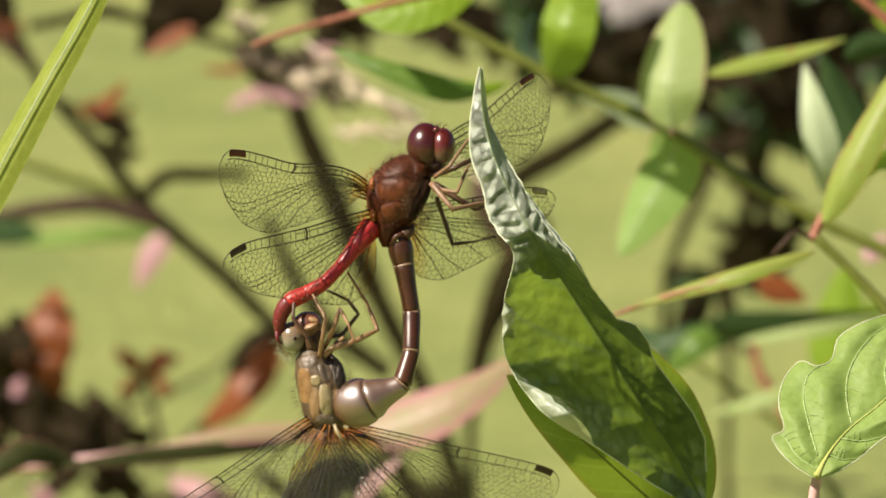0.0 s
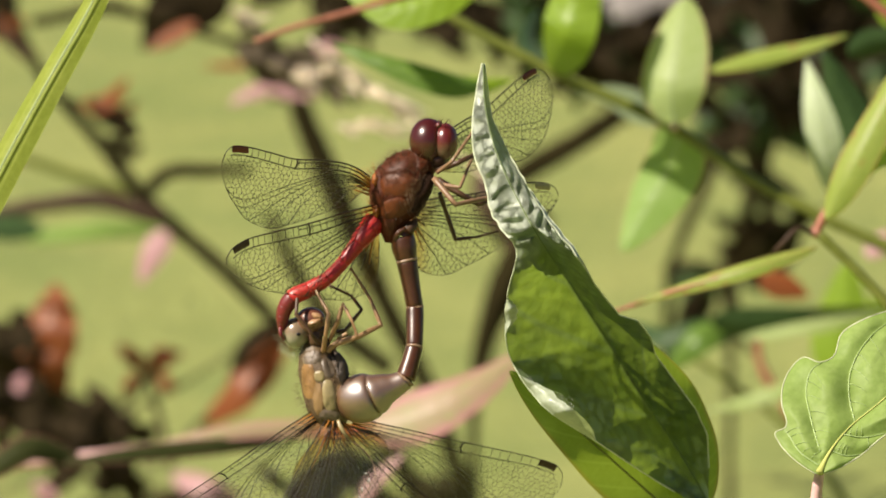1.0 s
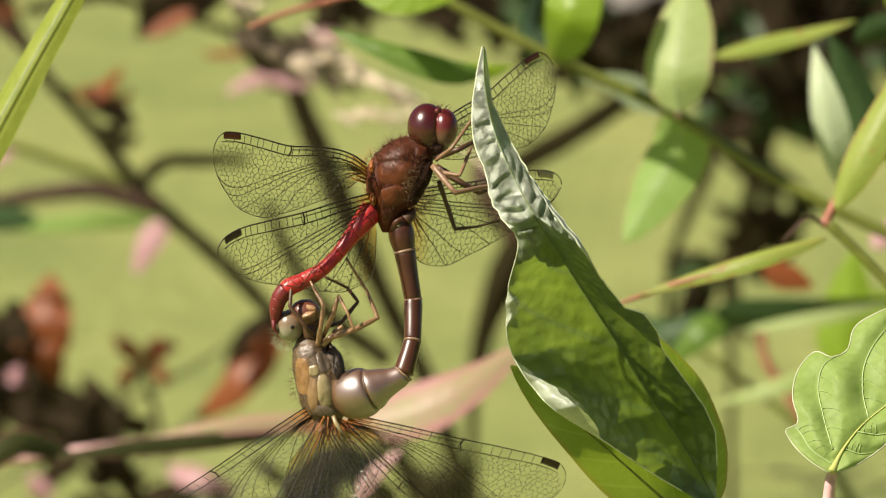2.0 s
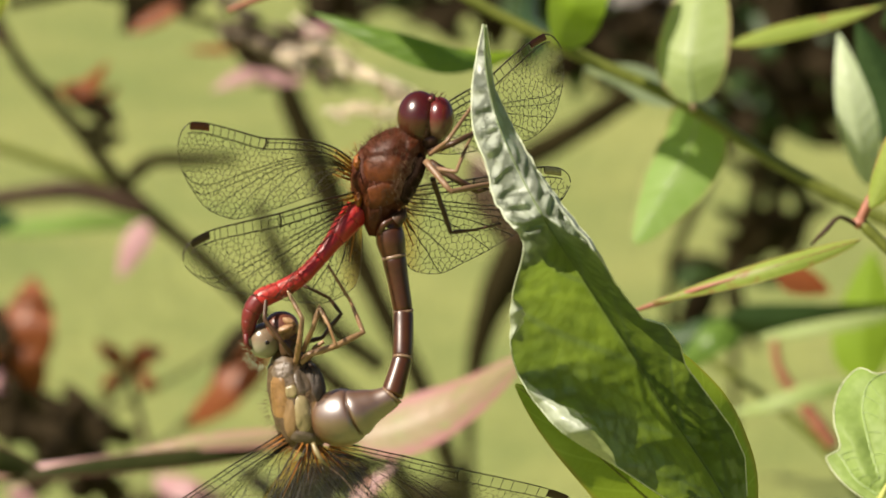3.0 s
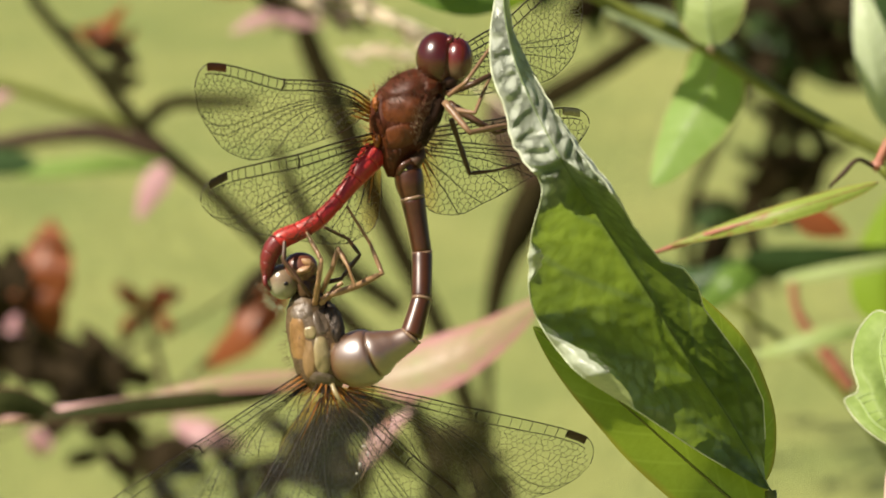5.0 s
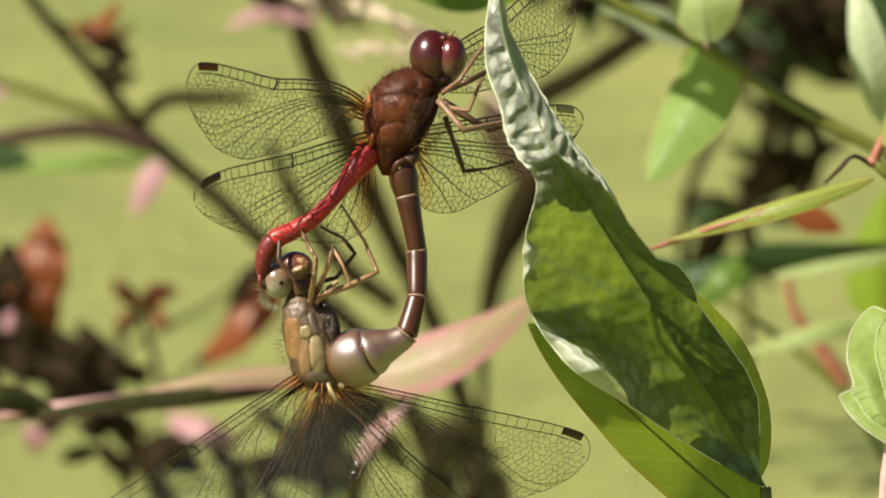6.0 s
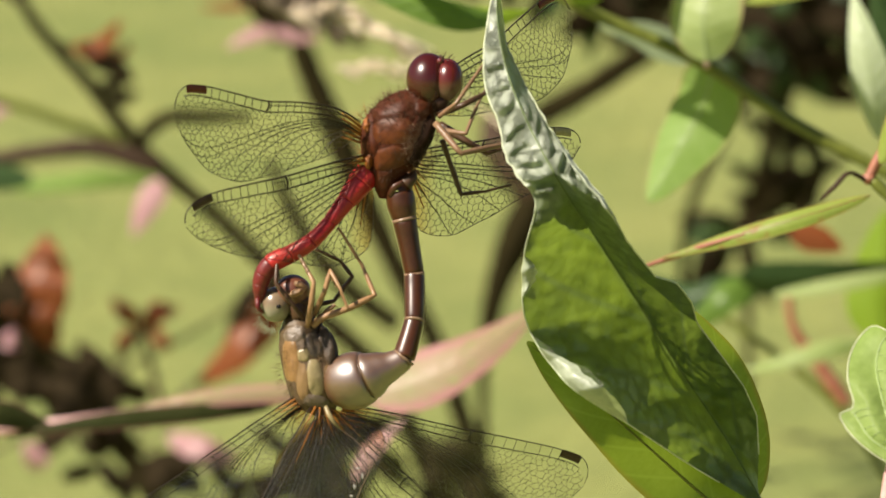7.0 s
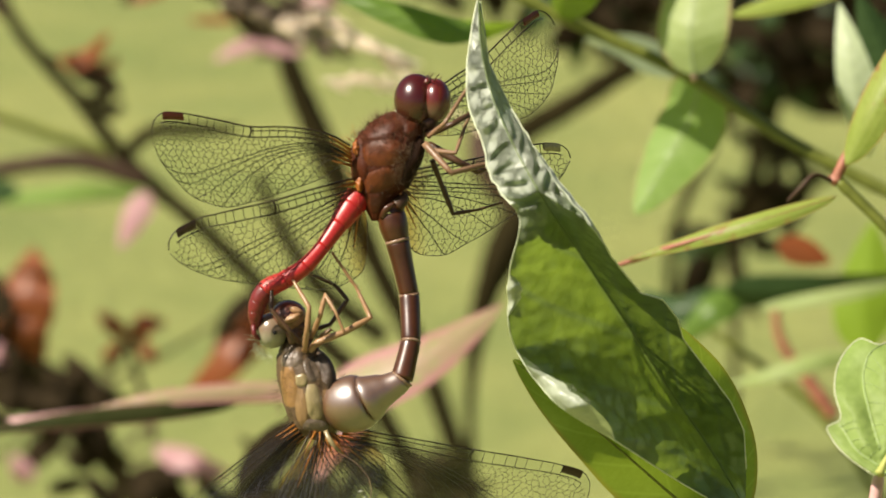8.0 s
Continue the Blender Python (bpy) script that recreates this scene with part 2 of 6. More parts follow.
M = {
    "lawn": ground_material(),
    "shoot_leaf": leaf_material("shoot_leaf", (0.110, 0.163, 0.055, 1), (0.152, 0.208, 0.085, 1), through_colour=(0.37, 0.53, 0.006, 1), share=0.48, rough=0.42, veins=8, vein_tone=1.12, bumpy=0.0003, gloss=0.8, mottle=0.7, coat=0.6, net=430.0, sun_sheen=(0.60, 0.65, 0.52, 1)),
    "under_leaf": leaf_material("under_leaf", (0.17, 0.26, 0.035, 1), (0.22, 0.31, 0.06, 1), edge=(0.30, 0.20, 0.06, 1), edge_at=0.95, through_colour=(0.5, 0.66, 0.03, 1), rough=0.4, veins=8, share=0.5),
    # edge of the large leaf: direct sun put into its pale colour
    "sunlit_rim": plain_material("sunlit_rim", (0.50, 0.56, 0.36, 1), (0.62, 0.66, 0.46, 1), 0.45, 900),
    "leaf_rib": plain_material("leaf_rib", (0.13, 0.19, 0.055, 1), (0.18, 0.24, 0.08, 1), 0.5, 900),
    "rim": plain_material("rim", (0.38, 0.42, 0.24, 1), (0.50, 0.52, 0.33, 1), 0.5, 900),
    "round_leaf": leaf_material("round_leaf", (0.22, 0.32, 0.075, 1), (0.29, 0.38, 0.125, 1), edge=(0.36, 0.42, 0.2, 1), edge_at=1.1, share=0.35, rough=0.5, veins=0.0, vein_tone=1.0, bumpy=0.00003, gloss=0.15),
    "pale_leaf": leaf_material("pale_leaf", (0.28, 0.36, 0.11, 1), (0.36, 0.43, 0.19, 1), edge=(0.40, 0.25, 0.15, 1), edge_at=1.0, rough=0.45, share=0.4, vein_tone=1.05, gloss=0.3),
    "fresh_leaf": leaf_material("fresh_leaf", (0.20, 0.32, 0.065, 1), (0.26, 0.37, 0.11, 1), edge=(0.40, 0.25, 0.15, 1), edge_at=1.0, rough=0.45, share=0.4, vein_tone=1.05, gloss=0.3),
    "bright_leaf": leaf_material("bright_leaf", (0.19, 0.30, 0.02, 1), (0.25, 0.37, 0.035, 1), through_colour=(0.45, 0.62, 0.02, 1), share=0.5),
    # leaf green with shade put into it; its sunlit copy ends this table
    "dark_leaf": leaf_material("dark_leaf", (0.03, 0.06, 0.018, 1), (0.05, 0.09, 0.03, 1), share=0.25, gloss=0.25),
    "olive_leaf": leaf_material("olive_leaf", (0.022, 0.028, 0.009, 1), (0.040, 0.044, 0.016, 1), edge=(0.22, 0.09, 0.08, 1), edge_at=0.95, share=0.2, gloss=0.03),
    "lance_leaf": leaf_material("lance_leaf", (0.24, 0.31, 0.055, 1), (0.31, 0.37, 0.09, 1), edge=(0.36, 0.12, 0.06, 1), edge_at=1.0, share=0.4, blotch=(0.3, 0.14, 0.06, 1), gloss=0.3, vein_tone=1.05, veins=0.0),
    "pink_leaf": leaf_material("pink_leaf", (0.29, 0.27, 0.12, 1), (0.40, 0.27, 0.19, 1), edge=(0.42, 0.20, 0.19, 1), edge_at=0.72, through_colour=(0.42, 0.3, 0.14, 1), share=0.3, vein_tone=1.05, gloss=0.3, blotch=(0.27, 0.30, 0.11, 1)),
    "petal": leaf_material("petal", (0.46, 0.23, 0.25, 1), (0.54, 0.32, 0.33, 1), through_colour=(0.6, 0.3, 0.33, 1), share=0.4, vein_tone=1.1),
    "rust_leaf": leaf_material("rust_leaf", (0.20, 0.05, 0.014, 1), (0.27, 0.085, 0.025, 1), through_colour=(0.5, 0.11, 0.02, 1), share=0.4, vein_tone=1.1),
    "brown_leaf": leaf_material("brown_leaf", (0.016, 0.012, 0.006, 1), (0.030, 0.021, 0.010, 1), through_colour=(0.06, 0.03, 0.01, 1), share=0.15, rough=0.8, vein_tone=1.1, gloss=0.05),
    "grass": leaf_material("grass", (0.22, 0.28, 0.03, 1), (0.32, 0.36, 0.07, 1), through_colour=(0.5, 0.55, 0.05, 1), share=0.4, veins=0.0, vein_tone=1.15),
    "olive_stalk": plain_material("olive_stalk", (0.11, 0.13, 0.02, 1), (0.16, 0.18, 0.03, 1), 0.5, 300),
    "dark_stalk": plain_material("dark_stalk", (0.015, 0.012, 0.004, 1), (0.028, 0.022, 0.008, 1), 0.85, 300, spec=0.05),
    "brown_stalk": plain_material("brown_stalk", (0.042, 0.020, 0.010, 1), (0.065, 0.034, 0.016, 1), 0.7, 300),
    "red_stalk": plain_material("red_stalk", (0.26, 0.08, 0.045, 1), (0.36, 0.15, 0.09, 1), 0.5, 300),
    "pink_stalk": plain_material("pink_stalk", (0.56, 0.28, 0.27, 1), (0.70, 0.46, 0.43, 1), 0.35, 300, spec=0.7),
    "straw": plain_material("straw", (0.70, 0.54, 0.38, 1), (0.82, 0.70, 0.55, 1), 0.7, 400),
    "grey_straw": plain_material("grey_straw", (0.07, 0.05, 0.03, 1), (0.17, 0.13, 0.085, 1), 0.8, 400),
    "round_vein": plain_material("round_vein", (0.27, 0.38, 0.12, 1), (0.33, 0.43, 0.17, 1), 0.45, 400),
    "yellow_vein": plain_material("yellow_vein", (0.36, 0.40, 0.10, 1), (0.48, 0.48, 0.14, 1), 0.4, 400),
    "leg_rust": plain_material("leg_rust", (0.17, 0.095, 0.05, 1), (0.26, 0.155, 0.085, 1), 0.35, 1500, 0.00004),
    "white_leaf": leaf_material("white_leaf", (0.42, 0.50, 0.30, 1), (0.50, 0.56, 0.39, 1), rough=0.45, share=0.35, vein_tone=1.05, gloss=0.4),
    "dusty_leaf": leaf_material("dusty_leaf", (0.13, 0.17, 0.085, 1), (0.18, 0.22, 0.12, 1), rough=0.5, share=0.3, vein_tone=1.05, gloss=0.25),
    "stone": plain_material("stone", (0.20, 0.18, 0.17, 1), (0.28, 0.25, 0.24, 1), 0.8, 20, 0.004),
    "thorax_red": plain_material("thorax_red", (0.050, 0.010, 0.002, 1), (0.085, 0.018, 0.004, 1), 0.6, 1500, 0.00006, spec=0.2, grain=0.3),
    "plate_rust": plain_material("plate_rust", (0.058, 0.012, 0.003, 1), (0.095, 0.023, 0.005, 1), 0.5, 900, 0.00007, spec=0.3, grain=0.3),
    "breast_dark": plain_material("breast_dark", (0.012, 0.006, 0.003, 1), (0.028, 0.012, 0.005, 1), 0.6, 2200, 0.0001, spec=0.1),
    "breast_grey": plain_material("breast_grey", (0.040, 0.026, 0.016, 1), (0.085, 0.055, 0.032, 1), 0.42, 2200, 0.0002, spec=0.5),
    "plate_red": plain_material("plate_red", (0.080, 0.018, 0.004, 1), (0.125, 0.034, 0.008, 1), 0.46, 700, 0.00007, spec=0.33, grain=0.3),
    "abdomen_red": plain_material("abdomen_red", (0.36, 0.010, 0.010, 1), (0.46, 0.022, 0.018, 1), 0.42, 1800, 0.00004, coat=0.25),
    "abdomen_dark_red": plain_material("abdomen_dark_red", (0.10, 0.008, 0.008, 1), (0.17, 0.016, 0.014, 1), 0.4, 1800, 0.00006, coat=0.2),
    "face_red": plain_material("face_red", (0.16, 0.02, 0.014, 1), (0.24, 0.04, 0.022, 1), 0.35, 1500, 0.00005, coat=0.3),
    "head_dark": plain_material("head_dark", (0.030, 0.012, 0.008, 1), (0.05, 0.02, 0.012, 1), 0.5, 1500, 0.00005),
    "thorax_tan": plain_material("thorax_tan", (0.070, 0.044, 0.022, 1), (0.13, 0.083, 0.040, 1), 0.5, 1800, 0.00006, grain=0.3),
    "plate_orange": plain_material("plate_orange", (0.21, 0.110, 0.038, 1), (0.29, 0.165, 0.060, 1), 0.38, 900, 0.00003, grain=0.2),
    "plate_olive": plain_material("plate_olive", (0.22, 0.165, 0.070, 1), (0.31, 0.25, 0.125, 1), 0.35, 900, 0.00003, spec=0.5, grain=0.2),
    "plate_grey": plain_material("plate_grey", (0.085, 0.060, 0.038, 1), (0.17, 0.125, 0.085, 1), 0.34, 1600, 0.00012, spec=0.6, grain=0.4),
    "ring_pale": plain_material("ring_pale", (0.20, 0.12, 0.07, 1), (0.28, 0.18, 0.11, 1), 0.35, 1200, 0.00002, spec=0.6),
    "plate_tan": plain_material("plate_tan", (0.17, 0.10, 0.040, 1), (0.26, 0.16, 0.068, 1), 0.38, 900, 0.00003, grain=0.15),
    "abdomen_brown": plain_material("abdomen_brown", (0.036, 0.009, 0.002, 1), (0.080, 0.023, 0.005, 1), 0.42, 500, 0.00003, coat=0.6, spec=0.3, glaze=0.28, shell=1.55, grain=0.3),
    "abdomen_amber": plain_material("abdomen_amber", (0.070, 0.024, 0.003, 1), (0.12, 0.046, 0.007, 1), 0.45, 400, 0.00001, coat=1.0, glaze=0.385, spec=0.8, shell=2.5, grain=0.3),
    "leg_brown": plain_material("leg_brown", (0.05, 0.025, 0.013, 1), (0.09, 0.045, 0.022, 1), 0.4, 1500, 0.00004),
    "leg_tan": plain_material("leg_tan", (0.26, 0.14, 0.062, 1), (0.38, 0.22, 0.105, 1), 0.36, 1500, 0.00004, spec=0.55),
    "hair": plain_material("hair", (0.09, 0.05, 0.028, 1), (0.17, 0.10, 0.055, 1), 0.5, 1500),
    "fur": plain_material("fur", (0.03, 0.009, 0.004, 1), (0.08, 0.028, 0.011, 1), 0.5, 1500),
    "fur_tan": plain_material("fur_tan", (0.14, 0.08, 0.04, 1), (0.28, 0.18, 0.09, 1), 0.5, 1500),
    "vein": plain_material("vein", (0.016, 0.012, 0.008, 1), (0.035, 0.022, 0.012, 1), 0.35, 1500),
    "amber_vein": plain_material("amber_vein", (0.30, 0.10, 0.015, 1), (0.40, 0.16, 0.03, 1), 0.4, 1500),
    "joint_orange": plain_material("joint_orange", (0.22, 0.060, 0.008, 1), (0.33, 0.11, 0.016, 1), 0.45, 1500, 0.00004),
    "silver": plain_material("silver", (0.30, 0.29, 0.26, 1), (0.46, 0.44, 0.40, 1), 0.15, 900, 0.00006, coat=1.0, spec=1.0, glaze=0.1),
    "stigma_red": plain_material("stigma_red", (0.09, 0.014, 0.010, 1), (0.14, 0.025, 0.016, 1), 0.35, 1500),
    "stigma_brown": plain_material("stigma_brown", (0.035, 0.016, 0.012, 1), (0.06, 0.03, 0.02, 1), 0.35, 1500),
    "stigma_pale": plain_material("stigma_pale", (0.30, 0.26, 0.15, 1), (0.38, 0.33, 0.20, 1), 0.4, 1500),
    "eye_maroon": eye_material("eye_maroon", (0.048, 0.004, 0.002, 1), (0.05, 0.016, 0.005, 1)),
    "eye_grey": eye_material("eye_grey", (0.10, 0.010, 0.007, 1), (0.13, 0.08, 0.045, 1)),
    "eye_pale": eye_material("eye_pale", (0.20, 0.14, 0.085, 1), (0.30, 0.28, 0.19, 1)),
    "eye_brown": eye_material("eye_brown", (0.13, 0.045, 0.025, 1), (0.20, 0.11, 0.06, 1)),
    "eye_spot": plain_material("eye_spot", (0.012, 0.01, 0.01, 1), (0.02, 0.016, 0.015, 1), 0.2, 1500),
    "membrane": membrane_material("membrane", (0.93, 0.95, 0.90, 1), 0.035, (0.88, 0.48, 0.11, 1)),
    "dusky_membrane": membrane_material("dusky_membrane", (0.88, 0.90, 0.86, 1), 0.05, (0.84, 0.44, 0.10, 1)),
    "leaf_underside": leaf_material("leaf_underside", (0.31, 0.36, 0.24, 1), (0.42, 0.46, 0.34, 1), share=0.2, rough=0.42, veins=0.0, vein_tone=1.0, bumpy=0.0003, gloss=0.9),
    "pale_stalk": plain_material("pale_stalk", (0.26, 0.34, 0.14, 1), (0.34, 0.42, 0.2, 1), 0.4, 400),
    # lit copy of the dark leaf green: sunlight put into the colour
    "dark_leaf_sunlit": leaf_material("dark_leaf_sunlit", (0.09, 0.16, 0.022, 1), (0.125, 0.21, 0.035, 1), share=0.35),
}


# ---- tools ----
def at(x, y, w=0.0):
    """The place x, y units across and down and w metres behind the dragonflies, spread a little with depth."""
    k = 1 + 0.7 * (1.167 * (NEAR_EYE + w) / (1 + w) - 1)
    s = UNIT * (1 + w) * k
    return HOME + RIGHT * ((x - 784) * s) + UP * ((441 - y) * s) + FWD * w


def thing(name, origin, label, category, group="", kind=""):
    ob = new(name)
    ob.empty_display_size = 0.005
    ob.location = origin
    return tagged(ob, label, category, group, kind)


def spot(ob):
    p = ob.location.copy()
    while ob.parent:
        ob = ob.parent
        p += ob.location
    return p


def part(name, bm, material, parent, label="", pivot=None, smooth=True):
    """Links a bmesh (built in world coordinates) as one mesh under a thing or a part."""
    base = spot(parent) if parent else Vector()
    here = pivot if pivot is not None else base
    bmesh.ops.translate(bm, verts=bm.verts, vec=-here)
    if not bm.loops.layers.uv:
        bmesh.ops.recalc_face_normals(bm, faces=bm.faces)
    me = bpy.data.meshes.new(name)
    bm.to_mesh(me)
    bm.free()
    for p in me.polygons:
        p.use_smooth = smooth
    me.materials.append(material)
    ob = new(name, me)
    ob.parent = parent
    ob.location = here - base
    if label:
        ob["label"] = label
    return ob


def spline(points, n):
    """n + 1 values along a smooth curve through the points (tuples or vectors of any one size)."""
    p = np.array([tuple(q) for q in points], float)
    gap = np.maximum(np.linalg.norm(np.diff(p, axis=0), axis=1), 1e-6)
    slope = np.diff(p, axis=0) / gap[:, None]
    tangent = np.vstack([slope[:1], (slope[:-1] * gap[1:, None] + slope[1:] * gap[:-1, None]) / (gap[:-1] + gap[1:])[:, None], slope[-1:]])
    out = []
    for i in range(n + 1):
        f = i / n * (len(p) - 1)
        j = min(int(f), len(p) - 2)
        u = f - j
        a, b, ta, tb = p[j], p[j + 1], tangent[j] * gap[j], tangent[j + 1] * gap[j]
        out.append(a * (2 * u ** 3 - 3 * u * u + 1) + ta * (u ** 3 - 2 * u * u + u) + b * (3 * u * u - 2 * u ** 3) + tb * (u ** 3 - u * u))
    return np.array(out)


def sweep(bm, line, radii, sides=8, flat=1.0):
    """A closed tube along world points with a radius at each."""
    line = [Vector(p) for p in line]
    rings, side = [], None
    for i, p in enumerate(line):
        way = (line[min(i + 1, len(line) - 1)] - line[max(i - 1, 0)]).normalized()
        if side is None:
            side = way.cross(FWD)
            if side.length < 1e-3:
                side = way.cross(RIGHT)
        side = (side - way * side.dot(way)).normalized()
        other = way.cross(side)
        r = max(radii[i], 1e-6)
        rings.append([bm.verts.new(p + side * (r * math.cos(a)) + other * (r * flat * math.sin(a)))
                      for a in (2 * math.pi * k / sides for k in range(sides))])
    for a, b in zip(rings, rings[1:]):
        for k in range(sides):
            bm.faces.new((a[k], a[(k + 1) % sides], b[(k + 1) % sides], b[k]))
    bm.faces.new(rings[0][::-1])
    bm.faces.new(rings[-1])
    return bm


def limb(bm, stops, n=24, sides=8, flat=1.0, jitter=0.0):
    """A tube through stops (x, y, w, radius), all in units but w."""
    rows = spline(stops, n)
    line = [at(x, y, w) for x, y, w, r in rows]
    radii = [max(r, 0.3) * UNIT * (1 + w) * (1 + jitter * noise.noise((x * 0.05, y * 0.05, 0))) for x, y, w, r in rows]
    return sweep(bm, line, radii, sides, flat)


def tube_bm(stops, n=24, sides=8, flat=1.0, jitter=0.0):
    return limb(bmesh.new(), stops, n, sides, flat, jitter)


def ball(bm, centre, radii, axes=None, rings=14, sides=20, lump=0.0, seed=0.0):
    """An ellipsoid with radii (m) along three axes."""
    axes = axes or (RIGHT, UP, -FWD)
    grid = []
    for i in range(rings + 1):
        a = math.pi * i / rings
        row = []
        for k in range(sides):
            b = 2 * math.pi * k / sides
            d = (math.sin(a) * math.cos(b), math.cos(a), math.sin(a) * math.sin(b))
            f = 1 + lump * noise.noise((d[0] * 2 + seed, d[1] * 2, d[2] * 2))
            row.append(bm.verts.new(centre + sum((ax * (r * q * f) for ax, r, q in zip(axes, radii, d)), Vector())))
        grid.append(row)
    for i in range(rings):
        for k in range(sides):
            bm.faces.new((grid[i][k], grid[i + 1][k], grid[i + 1][(k + 1) % sides], grid[i][(k + 1) % sides]))
    bmesh.ops.remove_doubles(bm, verts=grid[0] + grid[-1], dist=1e-7)
    return bm


def sheet(points, uvs):
    """A grid of world points, rows of equal length, as one surface with UV."""
    bm = bmesh.new()
    layer = bm.loops.layers.uv.new("UVMap")
    grid = [[bm.verts.new(p) for p in row] for row in points]
    for i in range(len(grid) - 1):
        for j in range(len(grid[0]) - 1):
            f = bm.faces.new((grid[i][j], grid[i][j + 1], grid[i + 1][j + 1], grid[i + 1][j]))
            for loop, (a, b) in zip(f.loops, ((i, j), (i, j + 1), (i + 1, j + 1), (i + 1, j))):
                loop[layer].uv = uvs[a][b]
    return bm


def blade_shape(stops, half, turn=None, fold=0.25, belly=0.42, wave=0.0, n=22, m=8, droop=0.0, seed=0, sharp=0.9, blunt=0.62):
    """A leaf along stops (x, y, w) from base to tip; half: half its width in units; turn: degrees about its own length."""
    rows = spline(stops, n)
    line = [at(*r) for r in rows]
    points, uvs = [], []
    top = max((s ** blunt) * ((1 - s) ** sharp) for s in np.linspace(0, 1, 60))
    for i, p in enumerate(line):
        s = i / n
        way = (line[min(i + 1, n)] - line[max(i - 1, 0)]).normalized()
        side = way.cross(FWD).normalized()
        # leaves hold their faces to the light unless told otherwise
        sunny = -math.degrees(math.atan(0.57 * side.dot(UP) - 0.39 * side.dot(RIGHT))) * 0.85
        side = Matrix.Rotation(radians(sunny if turn is None else turn), 3, way) @ side
        face = side.cross(way)
        wide = half * UNIT * (1 + rows[i][2]) * max(0.03, (s ** blunt) * ((1 - s) ** sharp) / top)
        row, uvr = [], []
        for j in range(m + 1):
            t = 2 * j / m - 1
            lift = fold * abs(t) + 0.25 * fold * t * t
            ripple = wave * math.sin(7 * s * math.pi + 2.1 * seed + (1.3 if t > 0 else 0)) * t * t
            row.append(p + side * (wide * t) + face * (wide * (lift + ripple) - droop * UNIT * s * s))
            uvr.append((s, t))
        points.append(row)
        uvs.append(uvr)
    return points, uvs


def leaf(parent, stops, half, material, label="", rib=None, name="leaf", **shape):
    points, uvs = blade_shape(stops, half, **shape)
    ob = part(name, sheet(points, uvs), material, parent, label)
    if rib:
        mid = len(points[0]) // 2
        line = [r[mid] for r in points]
        k = len(line)
        part("midrib", sweep(bmesh.new(), line, [(1.1 - 0.9 * i / k) * half * 0.05 * UNIT for i in range(k)], 6), rib, ob)
    return ob


def stalk(parent, stops, material, name="stem", label="", n=30, sides=8, jitter=0.15):
    return part(name, tube_bm(stops, n, sides, jitter=jitter), material, parent, label)


def down(stop, r=None, lean=0.0):
    """Two more stops that lead a stem from there down to the ground."""
    x, y, w = stop[:3]
    p = at(x, y, w)
    u = 1 / (UNIT * (1 + w))
    y2 = y + (p.z + 0.01) * u / math.cos(TILT) * 0.5
    y3 = y + (p.z + 0.01) * u / math.cos(TILT) * 0.97
    r = r or stop[3]
    return [(x + lean * 0.5, y2, w, r * 1.15), (x + lean, y3, w, r * 1.4)]


def root_of(stops):
    p = at(*stops[-1][:3])
    return Vector((p.x, p.y, 0))


# ---- ground ----
def make_ground():
    bm = bmesh.new()
    rows, cols = 70, 60
    grid = []
    for i in range(rows + 1):
        y = -60 + 60 * (i / 14) ** 0.4 if i < 14 else 260 * ((i - 14) / (rows - 14)) ** 3
        row = []
        for j in range(cols + 1):
            t = 2 * j / cols - 1
            x = 130 * t * abs(t) ** 1.5
            z = 0.012 * noise.noise((x * 2, y * 2, 0)) if abs(x) < 4 and y < 9 else 0.0
            row.append(bm.verts.new((x, y, z)))
        grid.append(row)
    for i in range(rows):
        for j in range(cols):
            bm.faces.new((grid[i][j], grid[i][j + 1], grid[i + 1][j + 1], grid[i + 1][j]))
    ob = part("ground", bm, M["lawn"], None)
    tagged(ob, "sunlit yellow-green lawn, far out of focus", "ground", kind="structure")


make_ground()


# ---- dragonflies ----
def interp(x, table):
    return float(np.interp(x, [a for a, b in table], [b for a, b in table]))


FORE_LEAD = [(0, -0.03), (0.1, -0.15), (0.2, -0.205), (0.35, -0.21), (0.5, -0.185), (0.7, -0.25), (0.86, -0.29), (0.93, -0.28), (0.97, -0.21), (0.99, -0.10), (1, 0.03)]
STRAIGHT_LEAD = [(0, -0.02), (0.25, -0.10), (0.5, -0.17), (0.7, -0.24), (0.86, -0.28), (0.93, -0.27), (0.97, -0.20), (0.99, -0.10), (1, 0.03)]
FORE_TRAIL = [(0, 0.10), (0.1, 0.30), (0.22, 0.47), (0.36, 0.60), (0.52, 0.75), (0.66, 0.84), (0.78, 0.78), (0.9, 0.54), (0.96, 0.34), (1, 0.06)]
HIND_LEAD = [(0, -0.03), (0.2, -0.07), (0.43, -0.10), (0.65, -0.16), (0.85, -0.19), (0.94, -0.15), (0.98, -0.08), (1, 0.02)]
HIND_TRAIL = [(0, 0.45), (0.04, 0.78), (0.12, 1.0), (0.25, 1.04), (0.4, 0.93), (0.6, 0.72), (0.78, 0.53), (0.9, 0.34), (0.96, 0.2), (1, 0.06)]


